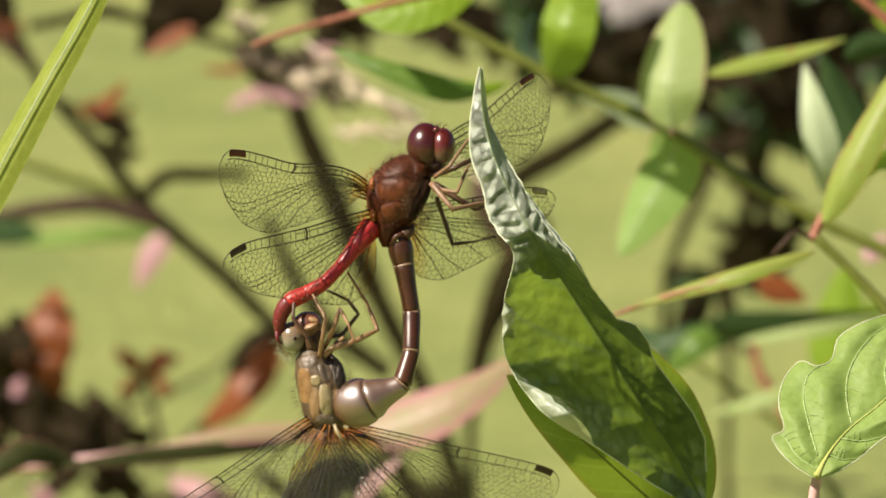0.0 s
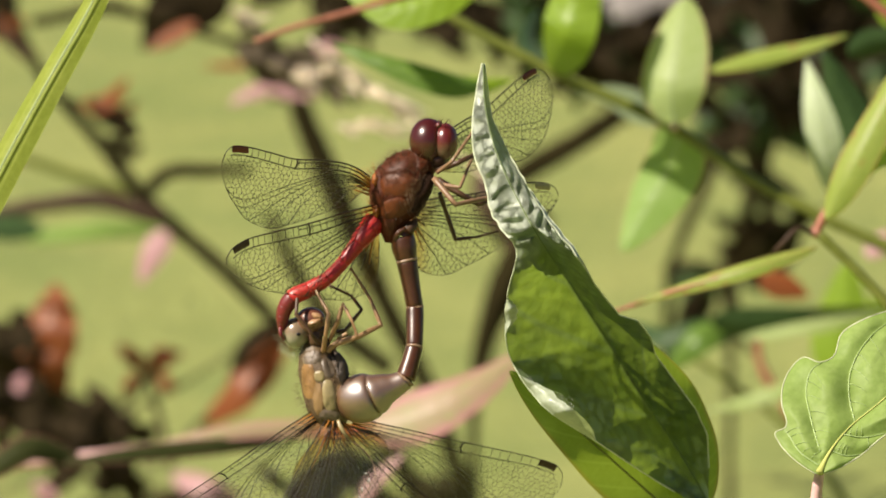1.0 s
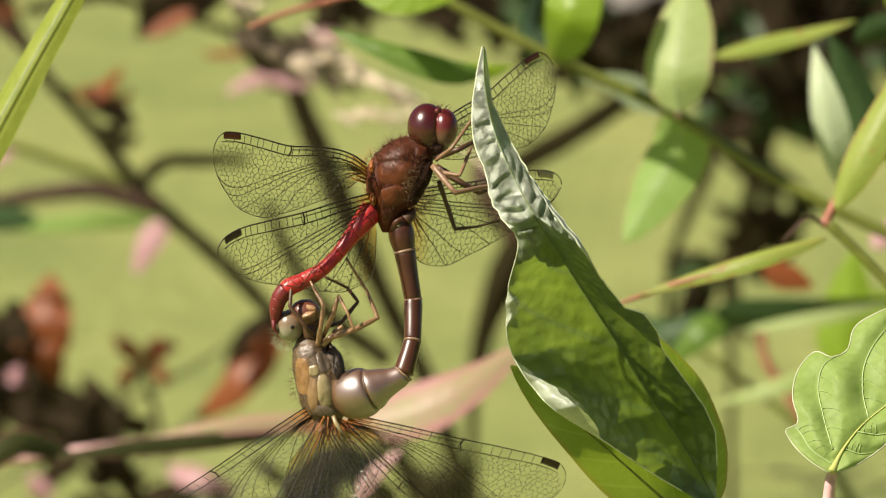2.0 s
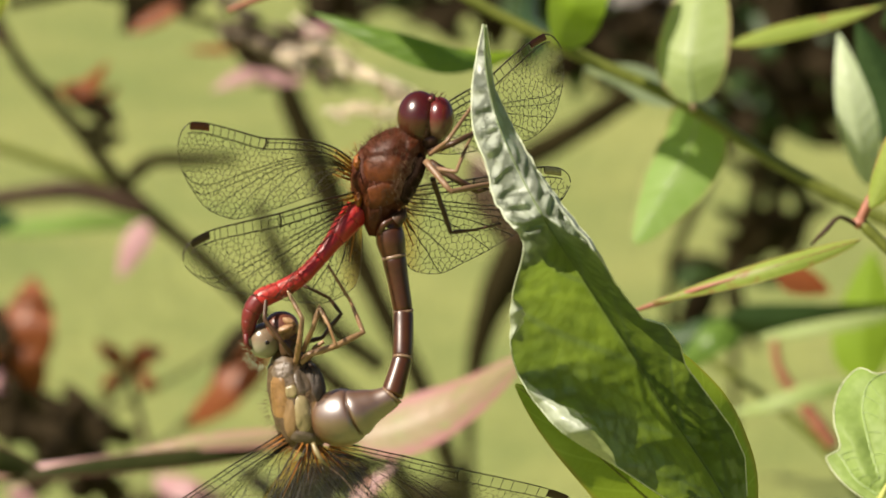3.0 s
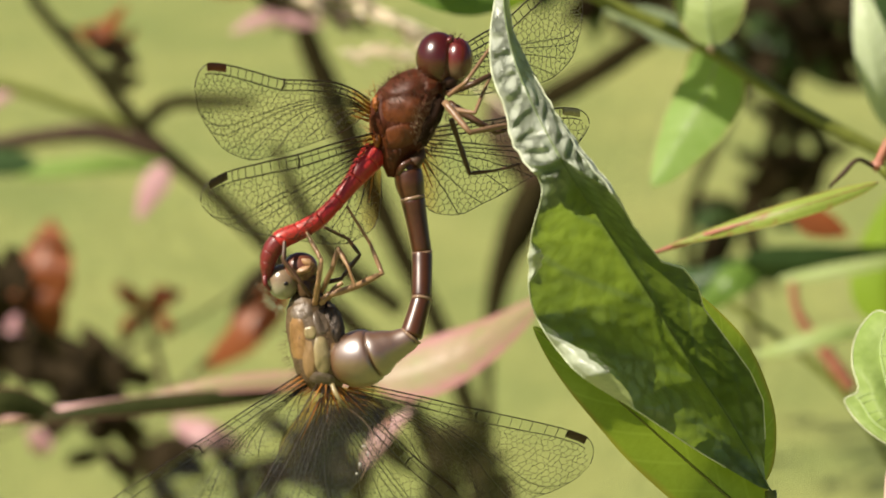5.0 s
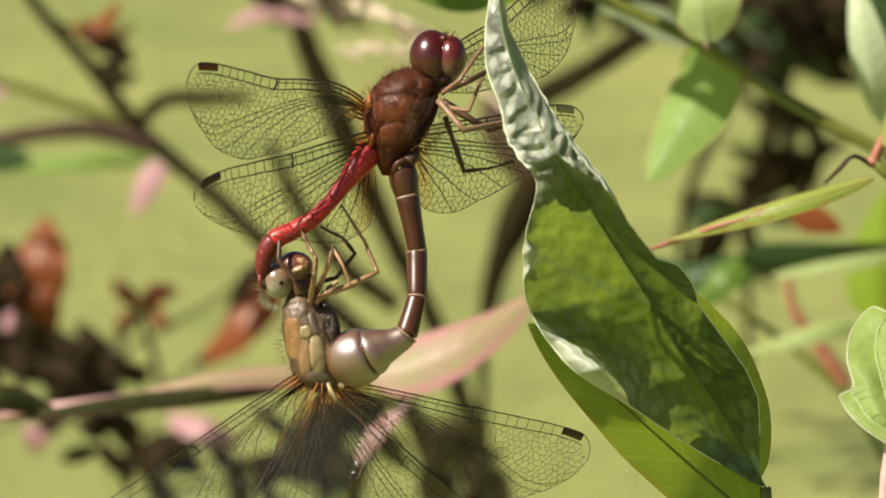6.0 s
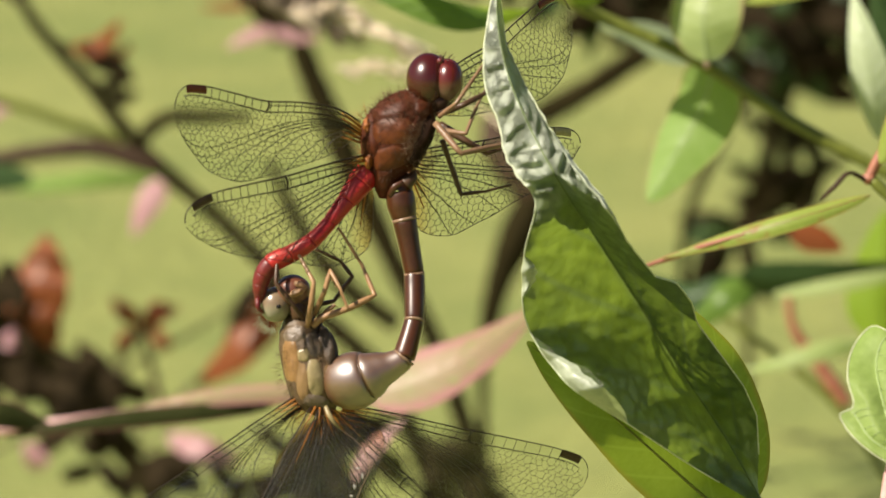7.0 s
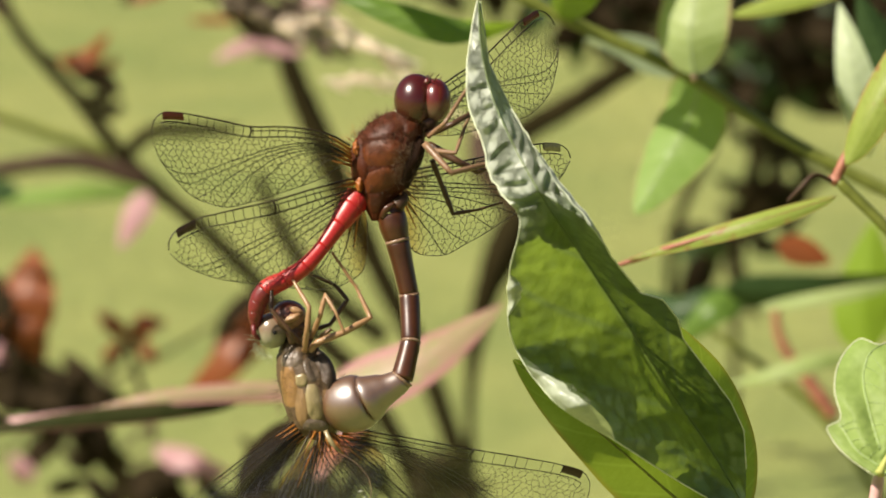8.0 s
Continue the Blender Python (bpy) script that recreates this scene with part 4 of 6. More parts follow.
def make_female():
    d = thing("female_dragonfly", at(580, 690, 0), "tan-brown female dragonfly with her abdomen curled up to the male", "dragonfly", "mating dragonflies")
    body = trunk([(556, 600, 0, 12), (558, 616, 0, 26), (562, 640, 0, 33), (572, 675, 0, 41), (582, 712, 0, 42), (592, 738, 0, 32), (598, 756, 0, 14)],
                 [(0.24, 0.05)], [(55, 12), (118, 6)], depth=0.06, lump=0.10)
    tree = BVHTree.FromBMesh(body)
    th = part("thorax", body, M["thorax_tan"], d, "tan thorax mottled with grey-brown")
    lay_plate(th, tree, (546, 675), (13, 34), 4, 0.00013, M["plate_orange"])
    lay_plate(th, tree, (563, 706), (10, 29), 5, 0.00011, M["plate_tan"])
    lay_plate(th, tree, (583, 700), (13, 29), 6, 0.00014, M["plate_olive"])
    lay_plate(th, tree, (565, 666), (10, 10), 0, 0.00014, M["plate_olive"])
    lay_plate(th, tree, (552, 634), (18, 12), 20, 0.00011, M["plate_grey"])
    lay_plate(th, tree, (582, 650), (12, 20), 10, 0.00012, M["plate_grey"])
    lay_plate(th, tree, (603, 704), (8, 24), 4, 0.00010, M["plate_tan"])
    lay_plate(th, tree, (584, 736), (20, 10), -10, 0.00012, M["plate_grey"])
    part("breast", ball(bmesh.new(), at(603, 664, -0.0007), (15 * UNIT, 42 * UNIT, 27 * UNIT), (RIGHT * 0.97 + UP * 0.24, UP * 0.97 - RIGHT * 0.24, -FWD), lump=0.4), M["breast_grey"], th, "dark grey-brown breast")
    fur_on(th, tree, (575, 680), (42, 70), 500, 6, M["fur_tan"], -UP, 74, thick=0.18)
    fur_on(th, tree, (602, 660), (20, 36), 260, 8, M["fur_tan"], (RIGHT - UP * 0.3).normalized(), 75, "hair", 0.18)
    fuzz(d, (572, 680, 0), (44, 60, 42), 240, 13, M["hair"], -RIGHT, 7, spread=0.7)
    fuzz(d, (585, 650, 0), (40, 46, 42), 140, 12, M["hair"], RIGHT, 8, spread=0.7)
    hd = part("head", ball(bmesh.new(), at(545, 580, 0.0006), (32 * UNIT, 28 * UNIT, 28 * UNIT)), M["head_dark"], d)
    e = part("eye", ball(bmesh.new(), at(524, 589, -0.0006), (25 * UNIT, 27 * UNIT, 26 * UNIT), rings=20, sides=28), M["eye_pale"], hd, "pale grey compound eye with a dark spot")
    part("eye_spot", ball(bmesh.new(), at(528, 592, -0.00215), (3.8 * UNIT, 3.4 * UNIT, 2.2 * UNIT)), M["eye_spot"], e)
    part("eye", ball(bmesh.new(), at(550, 568, -0.0010), (27 * UNIT, 24 * UNIT, 25 * UNIT), rings=20, sides=28), M["eye_brown"], hd, "brown-red compound eye")
    part("frons", ball(bmesh.new(), at(536, 572, -0.0014), (7 * UNIT, 16 * UNIT, 11 * UNIT), lump=0.2), M["plate_red"], hd)
    part("face", ball(bmesh.new(), at(566, 584, -0.0014), (12 * UNIT, 8 * UNIT, 8 * UNIT), lump=0.2), M["leg_brown"], hd)
    part("lip", ball(bmesh.new(), at(556, 571, -0.0026), (13 * UNIT, 5.5 * UNIT, 6 * UNIT), (RIGHT * 0.95 + UP * 0.3, UP * 0.95 - RIGHT * 0.3, -FWD), lump=0.3), M["leg_tan"], hd, "glossy tan mouthpart")
    part("lip", ball(bmesh.new(), at(562, 560, -0.0024), (11 * UNIT, 5 * UNIT, 5 * UNIT), (RIGHT * 0.9 - UP * 0.42, UP * 0.9 + RIGHT * 0.42, -FWD), lump=0.3), M["leg_tan"], hd, "glossy tan mouthpart")
    part("jaw", ball(bmesh.new(), at(558, 596, -0.0012), (13 * UNIT, 18 * UNIT, 13 * UNIT), lump=0.2), M["leg_brown"], hd)
    fuzz(hd, (522, 600, 0), (24, 28, 24), 110, 12, M["rim"], (-RIGHT - UP * 0.9).normalized(), 9, name="bristle", spread=0.45)
    # abdomen: a thick amber base that curls up, ringed, to the male's thorax
    stops = [(607, 711, 0.0002, 24), (622, 708, -0.0006, 39), (642, 705, -0.0014, 43), (662, 699, -0.0019, 39), (681, 690, -0.0021, 29), (698, 683, -0.0022, 22), (717, 671, -0.0023, 18), (727, 648, -0.0022, 16), (733, 619, -0.0016, 15), (736, 592, -0.0010, 15),
             (736, 564, 0, 15.5), (732, 528, 0, 15.5), (726, 492, 0, 16.5), (719, 458, 0, 19), (712, 430, 0, 22), (714, 412, 0, 19), (723, 402, 0, 13), (731, 396, 0, 8)]
    amber, brown = M["abdomen_amber"], M["abdomen_brown"]
    segments(d, stops, [0, 0.18, 0.353, 0.478, 0.62, 0.76, 0.86, 0.93, 1.0], [amber, amber] + [brown] * 6, waist=0.06, sides=24, stiff=0.85)
    rows = spline(stops, 240)
    for cut in (0.353, 0.478, 0.62, 0.76):
        i = int(round(cut * 240))
        line = [at(*rows[k][:3]) for k in (i - 1, i, i + 1)]
        part("segment_ring", sweep(bmesh.new(), line, [(rows[i][3] + 0.2) * UNIT, (rows[i][3] + 0.9) * UNIT, (rows[i][3] + 0.2) * UNIT], 24), M["ring_pale"], d, "pale ring between two segments")
    part("tail_lobe", tube_bm([(722, 408, -0.0008, 12), (732, 398, -0.0008, 8), (735, 388, -0.0006, 3.5)], 10, 9), M["leg_brown"], d)
    part("tail_flap", tube_bm([(698, 426, -0.001, 5), (704, 414, -0.0014, 5), (718, 404, -0.0014, 3)], 10, 8, flat=0.5), M["abdomen_brown"], d)
    # legs
    B, T = M["leg_brown"], M["leg_tan"]
    leg(d, [(566, 610, -0.002, 5), (552, 592, -0.0034, 4.5), (524, 556, -0.0034, 4.2), (527, 512, -0.0024, 3)], B, "brown leg", 5, 31)
    leg(d, [(572, 622, -0.002, 6), (577, 590, -0.004, 5), (582, 556, -0.0042, 4.5), (556, 508, -0.0024, 2.8)], T, "tan leg", 4, 32)
    leg(d, [(580, 622, -0.0020, 6), (592, 610, -0.0024, 6.6), (634, 596, -0.0024, 6), (674, 576, -0.0016, 4.8), (655, 530, -0.0005, 3.2), (620, 474, -0.001, 2.4)], T, "tan leg with a dark shin", 10, 33)
    leg(d, [(578, 612, 0.0, 5), (590, 590, 0.001, 4.5), (612, 584, 0.001, 4), (640, 548, 0.001, 4), (622, 524, 0.001, 3.4), (584, 506, 0.0, 2.6)], B, "brown leg", 6, 34)
    leg(d, [(582, 604, -0.001, 4.5), (598, 570, -0.003, 5), (607, 538, -0.003, 4), (622, 566, -0.004, 3), (634, 598, -0.004, 2.4)], T, "tan leg", 6, 35)
    leg(d, [(586, 626, 0.001, 5), (600, 600, 0.0, 4.5), (614, 590, 0.0, 3.6)], T, "tan leg", 3, 36)
    # a folded scrap of wing that glints under her body
    fold = part("wing_fold", tube_bm([(598, 744, -0.003, 3.5), (604, 758, -0.0035, 4), (612, 770, -0.0035, 2.6), (622, 780, -0.003, 1.2)], 14, 7, flat=0.5), M["plate_olive"], d, "pale folded wing base")
    part("fold_edge", tube_bm([(622, 780, -0.003, 0.5), (645, 798, -0.003, 0.5), (661, 822, -0.003, 0.5), (663, 842, -0.003, 0.5), (652, 866, -0.003, 0.5), (642, 890, -0.003, 0.5)], 30, 6), M["ring_pale"], fold, "glinting thin edge")
    # reflections on the folded wing, modelled as small silvery beads
    for x, y, a, b in ((647, 838, 4, 1.2), (653, 850, 1.6, 4), (641, 866, 2.2, 3.5), (636, 880, 3, 1.4)):
        part("glint", ball(bmesh.new(), at(x, y, -0.0032), (a * UNIT, b * UNIT, 1.5 * UNIT), rings=8, sides=10, lump=0.4, seed=y), M["silver"], fold, "glint of the wing fold, made as a silvery bead")
    film = M["dusky_membrane"]
    wing(d, "forewing", (556, 728, -0.001), (262, 968, -0.010), (130, 55, 0.004), False, M["stigma_brown"], film, seed=41, cell=12.5, weight=0.72, fore_lead=STRAIGHT_LEAD)
    wing(d, "hindwing", (580, 744, -0.002), (424, 1075, -0.010), (125, 20, 0.004), True, M["stigma_brown"], film, seed=42, cell=12.5, weight=0.72, fore_lead=STRAIGHT_LEAD)
    wing(d, "forewing", (628, 742, 0.002), (992, 862, 0.012), (-62, 112, 0.004), False, M["stigma_brown"], film, seed=43, cell=11.5, weight=0.72, fore_lead=STRAIGHT_LEAD)
    wing(d, "hindwing", (606, 748, 0.001), (850, 1010, 0.008), (-115, 80, 0.004), True, M["stigma_brown"], film, seed=44, cell=12.5, weight=0.72, fore_lead=STRAIGHT_LEAD)
    return d


male, male_fore, male_hind = make_male()
female = make_female()


# ---- the shoot that the pair clings to ----
def make_shoot():
    low = [(1262, 905, 0.012, 9), (1275, 1100, 0.012, 11)]
    stops = low + down((1280, 1150, 0.011, 12))
    d = thing("leafy_shoot", root_of(stops), "upright shoot with a large folded glossy green leaf", "plant")
    stalk(d, stops, M["olive_stalk"], n=40)
    # main leaf, tip upwards: left edge, midrib, right edge, each from tip to base; it arches towards the camera in the middle
    mid = [(855, 112), (857, 175), (872, 250), (905, 330), (948, 410), (1005, 498), (1075, 605), (1145, 715), (1205, 805), (1262, 905)]
    left = [(853, 112), (841, 175), (837, 265), (862, 338), (875, 392), (911, 432), (897, 530), (899, 620), (955, 712), (1062, 786), (1160, 850), (1245, 900)]
    right = [(857, 113), (870, 188), (893, 250), (934, 318), (980, 392), (1034, 482), (1092, 560), (1170, 640), (1250, 762), (1258, 893)]
    brim = [(857, 108), (870, 208), (898, 268), (940, 340), (990, 406), (1033, 465), (1065, 520), (1096, 558), (1128, 567), (1151, 596), (1160, 628), (1190, 669),
            (1231, 725), (1251, 768), (1254, 830), (1252, 893)]
    arch = [(0, -0.004), (0.25, -0.011), (0.43, -0.016), (0.545, -0.004), (0.66, 0.006), (0.80, 0.015), (0.9, 0.015), (1, 0.012)]
    slope_left = [(0, -0.40), (0.30, -0.45), (0.43, -0.15), (0.48, 1.0), (0.58, 1.0), (0.66, 1.1), (0.70, 1.4), (0.75, 2.2), (0.82, 2.7), (0.87, 2.2), (0.93, 1.4), (1, 0.3)]
    slope_right = [(0, 0.9), (0.20, 0.9), (0.30, 0.2), (0.38, -0.50), (0.48, -0.6), (0.56, -0.7), (0.66, -0.9), (0.8, -1.0), (0.93, -0.6), (1, 0.3)]
    n, m = 220, 60
    ml, ll, rl = spline(mid, n), spline(left, n), spline(right, n)
    rl[:, 0] = np.interp(rl[:, 1], [y for x, y in brim], [x for x, y in brim])

    def on_leaf(s, t, lift=0.0, slope=None):
        """A point of the leaf: s from tip to base, t across; lift: units turned inwards from the edge, facing the sun."""
        i = min(n - 1, max(0, int(s * n)))
        f, edge = s * n - i, (ll if t < 0 else rl)
        e, c, a = edge[i] * (1 - f) + edge[i + 1] * f, ml[i] * (1 - f) + ml[i + 1] * f, abs(t)
        frill = (6 * noise.noise((s * 15, 0, 5 if t < 0 else 8)) + 3 * noise.noise((s * 47, 1, 5 if t < 0 else 8))) * a ** 4 * math.sin(math.pi * s) * (1 if s < 0.6 else 0.25)
        side = (e - c) / (np.linalg.norm(e - c) + 1)
        x, y = c + (e - c) * a + side * frill
        w = interp(max(0, s - 0.09 * max(0, t)), arch) + interp(s, slope_left if t < 0 else slope_right) * (x - c[0]) * UNIT
        inner = math.sin(math.pi * min(1, a * 1.02)) * math.sin(math.pi * s)
        ridge = abs(((s * 8.5 + a * 1.3) % 1) - 0.5) * 2
        w -= 0.00022 * ridge * inner * (0.6 if s < 0.45 or t > 0 else 1)
        rough = interp(s, [(0, 1.0), (0.4, 1.0), (0.55, 0.3), (1, 0.2)])
        w -= 0.0005 * rough * inner * noise.voronoi((x * 0.036, y * 0.050, 1.0))[0][0]
        # pouched cells between the side veins, like tiles that overlap downwards
        step = (s * 24 + a * 0.9 * (1 if t < 0 else 1.7) + 0.45 * noise.noise((x * 0.026, y * 0.026, 6))) % 1
        pouch = step / 0.72 if step < 0.72 else (1 - step) / 0.28
        w -= 0.00130 * pouch * interp(s, [(0, 0), (0.06, 0.2), (0.16, 0.9), (0.42, 1), (0.5, 0.55), (0.58, 0.12), (0.66, 0)]) * min(1, 4 * a, 5 * (1 - a)) * (1 if t < 0 else interp(s, [(0.24, 0), (0.36, 1)])) * (0.75 + 0.5 * noise.noise((x * 0.05, y * 0.05, 8)))
        w += 0.0030 * a * (1 - a) * math.sin(math.pi * s) * (-1.8 if s > 0.45 and t < 0 else 0.3)
        w += 0.0005 * noise.noise((x * 0.016, y * 0.016, 3)) + (0.00032 if s < 0.5 or t < 0 else 0.00012) * noise.noise((x * 0.040, y * 0.055, 9)) + 0.00014 * noise.noise((x * 0.1, y * 0.1, 2))
        return x, y, w, side

    rows = [[on_leaf(i / n, 2 * j / m - 1) for j in range(m + 1)] for i in range(n + 1)]
    points = [[at(*q[:3]) for q in r] for r in rows]
    blade = part("leaf", sheet(points, [[(1 - i / n, 2 * j / m - 1) for j in range(m + 1)] for i in range(n + 1)]), M["shoot_leaf"], d, "large folded glossy green leaf")
    part("midrib", sweep(bmesh.new(), [r[m // 2] - FWD * 0.00012 for r in points], [(0.6 + 0.9 * i / n) * UNIT for i in range(n + 1)], 7), M["leaf_rib"], blade)
    for j in (0, m):
        part("leaf_rim", sweep(bmesh.new(), [r[j] for r in points[:209]], [1.15 * UNIT] * 209, 6), M["sunlit_rim"], blade, "thickened leaf edge, sunlit paleness put into its colour")
    # margins rolled over to the front
    for s0, s1, t0, wide in ((0.68, 0.81, -1, 36), (0.545, 0.605, -1, 22), (0.36, 0.56, 1, 9)):
        grid = []
        for i in range(41):
            q = i / 40
            x, y, w, side = on_leaf(s0 + (s1 - s0) * q, t0)
            k = wide * max(0.04, math.sin(math.pi * q)) ** 0.7 * (1 + 0.25 * noise.noise((q * 9, s0 * 50, 0)))
            row = []
            for j in range(9):
                b = j / 8
                dx, dy = -side[0] * k * b, -side[1] * k * b
                w2 = w + (-0.39 * dx - 0.57 * dy) * UNIT * 0.9 - 0.0007 * math.sin(math.pi * b) - 0.0002 - (0.0012 * b if s0 > 0.6 else 0)
                w2 += 0.0003 * b * noise.noise((x * 0.05 + dx * 0.06, y * 0.05 + dy * 0.06, 4)) + 0.00016 * b * noise.noise((x * 0.13 + dx * 0.15, y * 0.13 + dy * 0.15, 7))
                row.append(at(x + dx, y + dy, w2))
            grid.append(row)
        part("rolled_margin", sheet(grid, [[(i / 40, 0.3 + j / 12) for j in range(9)] for i in range(41)]), M["leaf_underside"], blade, "pale rolled-over leaf edge")
    # two leaves behind it
    leaf(d, [(1310, 1010, 0.012), (1180, 900, 0.012), (1050, 785, 0.004), (902, 657, -0.002)], 60, M["under_leaf"], "yellow-green leaf with a brown tip", M["olive_stalk"], fold=0.15, wave=0.06, n=40, m=12, sharp=0.75)
    leaf(d, [(1240, 905, 0.020), (1222, 800, 0.021), (1190, 700, 0.020), (1132, 596, 0.014)], 46, M["under_leaf"], "small curled leaf with a pale worn edge", M["olive_stalk"], turn=-8, fold=0.5, wave=0.10, n=34, m=12)
    return d


shoot = make_shoot()


# ---- the heart-shaped leaf ----
def make_round_leaf_plant():
    stops = [(1456, 826, -0.021, 7), (1451, 846, -0.022, 9), (1445, 890, -0.022, 10), (1440, 1000, -0.020, 10)]
    stops += down((1438, 1100, -0.020, 10))
    d = thing("broad_leaf_plant", root_of(stops), "pink-stalked plant with a broad veined green leaf", "plant")
    stalk(d, stops, M["pink_stalk"], n=40)
    n, m = 70, 60
    mid = [(1452, 838), (1470, 802), (1495, 768), (1560, 712), (1640, 640), (1720, 560)]
    left = [(1446, 840), (1420, 824), (1398, 806), (1380, 784), (1373, 768), (1392, 757), (1385, 715), (1385, 695), (1400, 654), (1424, 633), (1452, 642), (1475, 633),
            (1490, 592), (1530, 566), (1570, 552), (1640, 545), (1720, 558)]
    right = [(1458, 840), (1482, 832), (1517, 813), (1568, 772), (1640, 735), (1700, 660), (1722, 562)]
    ml, ll, rl = spline(mid, n), spline(left, n), spline(right, n)
    veins = [[(1453, 800), (1436, 740), (1428, 690), (1438, 655), (1462, 638)], [(1452, 826), (1416, 800), (1395, 768), (1390, 762)], [(1515, 750), (1504, 700), (1506, 660), (1520, 626), (1548, 590), (1590, 560)],
             [(1580, 696), (1572, 650), (1590, 600), (1640, 560)], [(1495, 770), (1530, 775), (1568, 768)], [(1475, 800), (1500, 808), (1522, 806)]]
    veins = [spline(v, 20) for v in veins]
    runs = np.vstack(veins + [ml])

    def on_leaf(i, t):
        """A point of the leaf: it swells between its sunken veins and cups up at the edge."""
        e, c, a = (ll if t < 0 else rl)[i], ml[i], abs(t)
        x, y = c + (e - c) * a
        gap = float(np.min(np.hypot(runs[:, 0] - x, runs[:, 1] - y)))
        w = -0.022 + 0.00002 * (x - 1452) - 0.0010 * min(1, gap / 30) ** 0.8 * (1 - a ** 6)
        w += 0.0011 * noise.noise((x * 0.016, y * 0.016, 3)) + 0.0001 * noise.noise((x * 0.08, y * 0.08, 5)) + 0.6 * (741 - y) * UNIT - 0.35 * (x - 1452) * UNIT
        return x, y, w

    points = [[at(*on_leaf(i, 2 * j / m - 1)) for j in range(m + 1)] for i in range(n + 1)]
    blade = part("leaf", sheet(points, [[(i / n, 2 * j / m - 1) for j in range(m + 1)] for i in range(n + 1)]), M["round_leaf"], d, "broad green leaf with pale curved veins")
    tree = BVHTree.FromPolygons([p for r in points for p in r], [(i * (m + 1) + j, i * (m + 1) + j + 1, (i + 1) * (m + 1) + j + 1, (i + 1) * (m + 1) + j) for i in range(n) for j in range(m)])

    def settle(x, y):
        o = at(x, y, -0.06)
        hit = tree.ray_cast(o, (at(x, y, 0) - o).normalized())[0]
        return hit - FWD * 0.00008 if hit else None

    part("midrib", sweep(bmesh.new(), [r[m // 2] - FWD * 0.0002 for r in points], [(6.5 * (1 - i / n) ** 6 + 1.1) * UNIT for i in range(n + 1)], 8), M["yellow_vein"], blade, "yellow-green midrib")
    for run in veins:
        line = [p for p in (settle(*q) for q in run) if p]
        part("vein", sweep(bmesh.new(), line, [(1.5 - 0.9 * i / len(line)) * UNIT for i in range(len(line))], 6), M["round_vein"], blade)
        for k in range(3, len(run) - 3, 3):
            (x0, y0), (x1, y1) = run[k], run[k + 1]
            side = Vector((y1 - y0, x0 - x1)).normalized()
            side = side if side.x > 0 else -side
            small = [p for p in (settle(x0 + side.x * f, y0 + side.y * f + 0.012 * f * f) for f in (0, 8, 16, 24, 32)) if p]
            if len(small) > 2:
                part("vein", sweep(bmesh.new(), small, [(0.55 - 0.09 * i) * UNIT for i in range(len(small))], 4), M["round_vein"], blade)
    for j in (0, m):
        part("leaf_rim", sweep(bmesh.new(), [r[j] for r in points], [1.3 * UNIT] * (n + 1), 6), M["rim"], blade)
    return d


make_round_leaf_plant()


# -- plants just behind: these sway --
def make_node_plant():
    w = 0.24
    stops = [(1432, 412, w, 9), (1500, 478, w, 9), (1575, 560, w, 10), (1680, 700, w, 11), (1760, 900, w, 12)]
    stops += down((1790, 1100, w, 12))
    d = thing("smartweed", root_of(stops), "jointed stem with narrow yellow-green leaves and red joints", "plant")
    stalk(d, stops, M["olive_stalk"], n=50)
    stalk(d, [(1428, 416, w, 9), (1450, 372, w, 8.5), (1480, 330, w, 8), (1520, 260, w, 6), (1600, 110, w, 5)], M["red_stalk"], "side_stem", "red jointed side stem")
    leaf(d, [(1446, 390, w - .004), (1490, 300, w - .005), (1545, 195, w - .004), (1640, 10, w)], 35, M["lance_leaf"], "narrow green leaf", fold=0.3, n=30)
    leaf(d, [(1432, 438, w - 0.004), (1330, 470, w - .006), (1220, 502, w - .004), (1110, 536, w)], 17, M["lance_leaf"], "long narrow leaf with a red tip", M["red_stalk"], fold=0.3, n=30)
    stalk(d, [(1240, 497, w - .0045, 1.5), (1190, 512, w - .003, 4), (1130, 532, w, 5), (1082, 549, w, 2.5)], M["red_stalk"], "leaf_tip", "red-brown leaf tip")
    leaf(d, [(1482, 330, w), (1530, 280, w), (1620, 290, w + .01)], 24, M["bright_leaf"])
    part("node", ball(bmesh.new(), at(1430, 412, w), (13 * UNIT, 12 * UNIT, 12 * UNIT), lump=0.3), M["red_stalk"], d)
    part("node", ball(bmesh.new(), at(1484, 324, w), (11 * UNIT, 14 * UNIT, 12 * UNIT), lump=0.3), M["red_stalk"], d)
    part("tendril", tube_bm([(1425, 415, w, 4), (1400, 404, w - .003, 3.4), (1378, 424, w - .004, 4), (1356, 446, w - .003, 2)], 20, 6), M["brown_stalk"], d, "withered brown tendril")
    return d


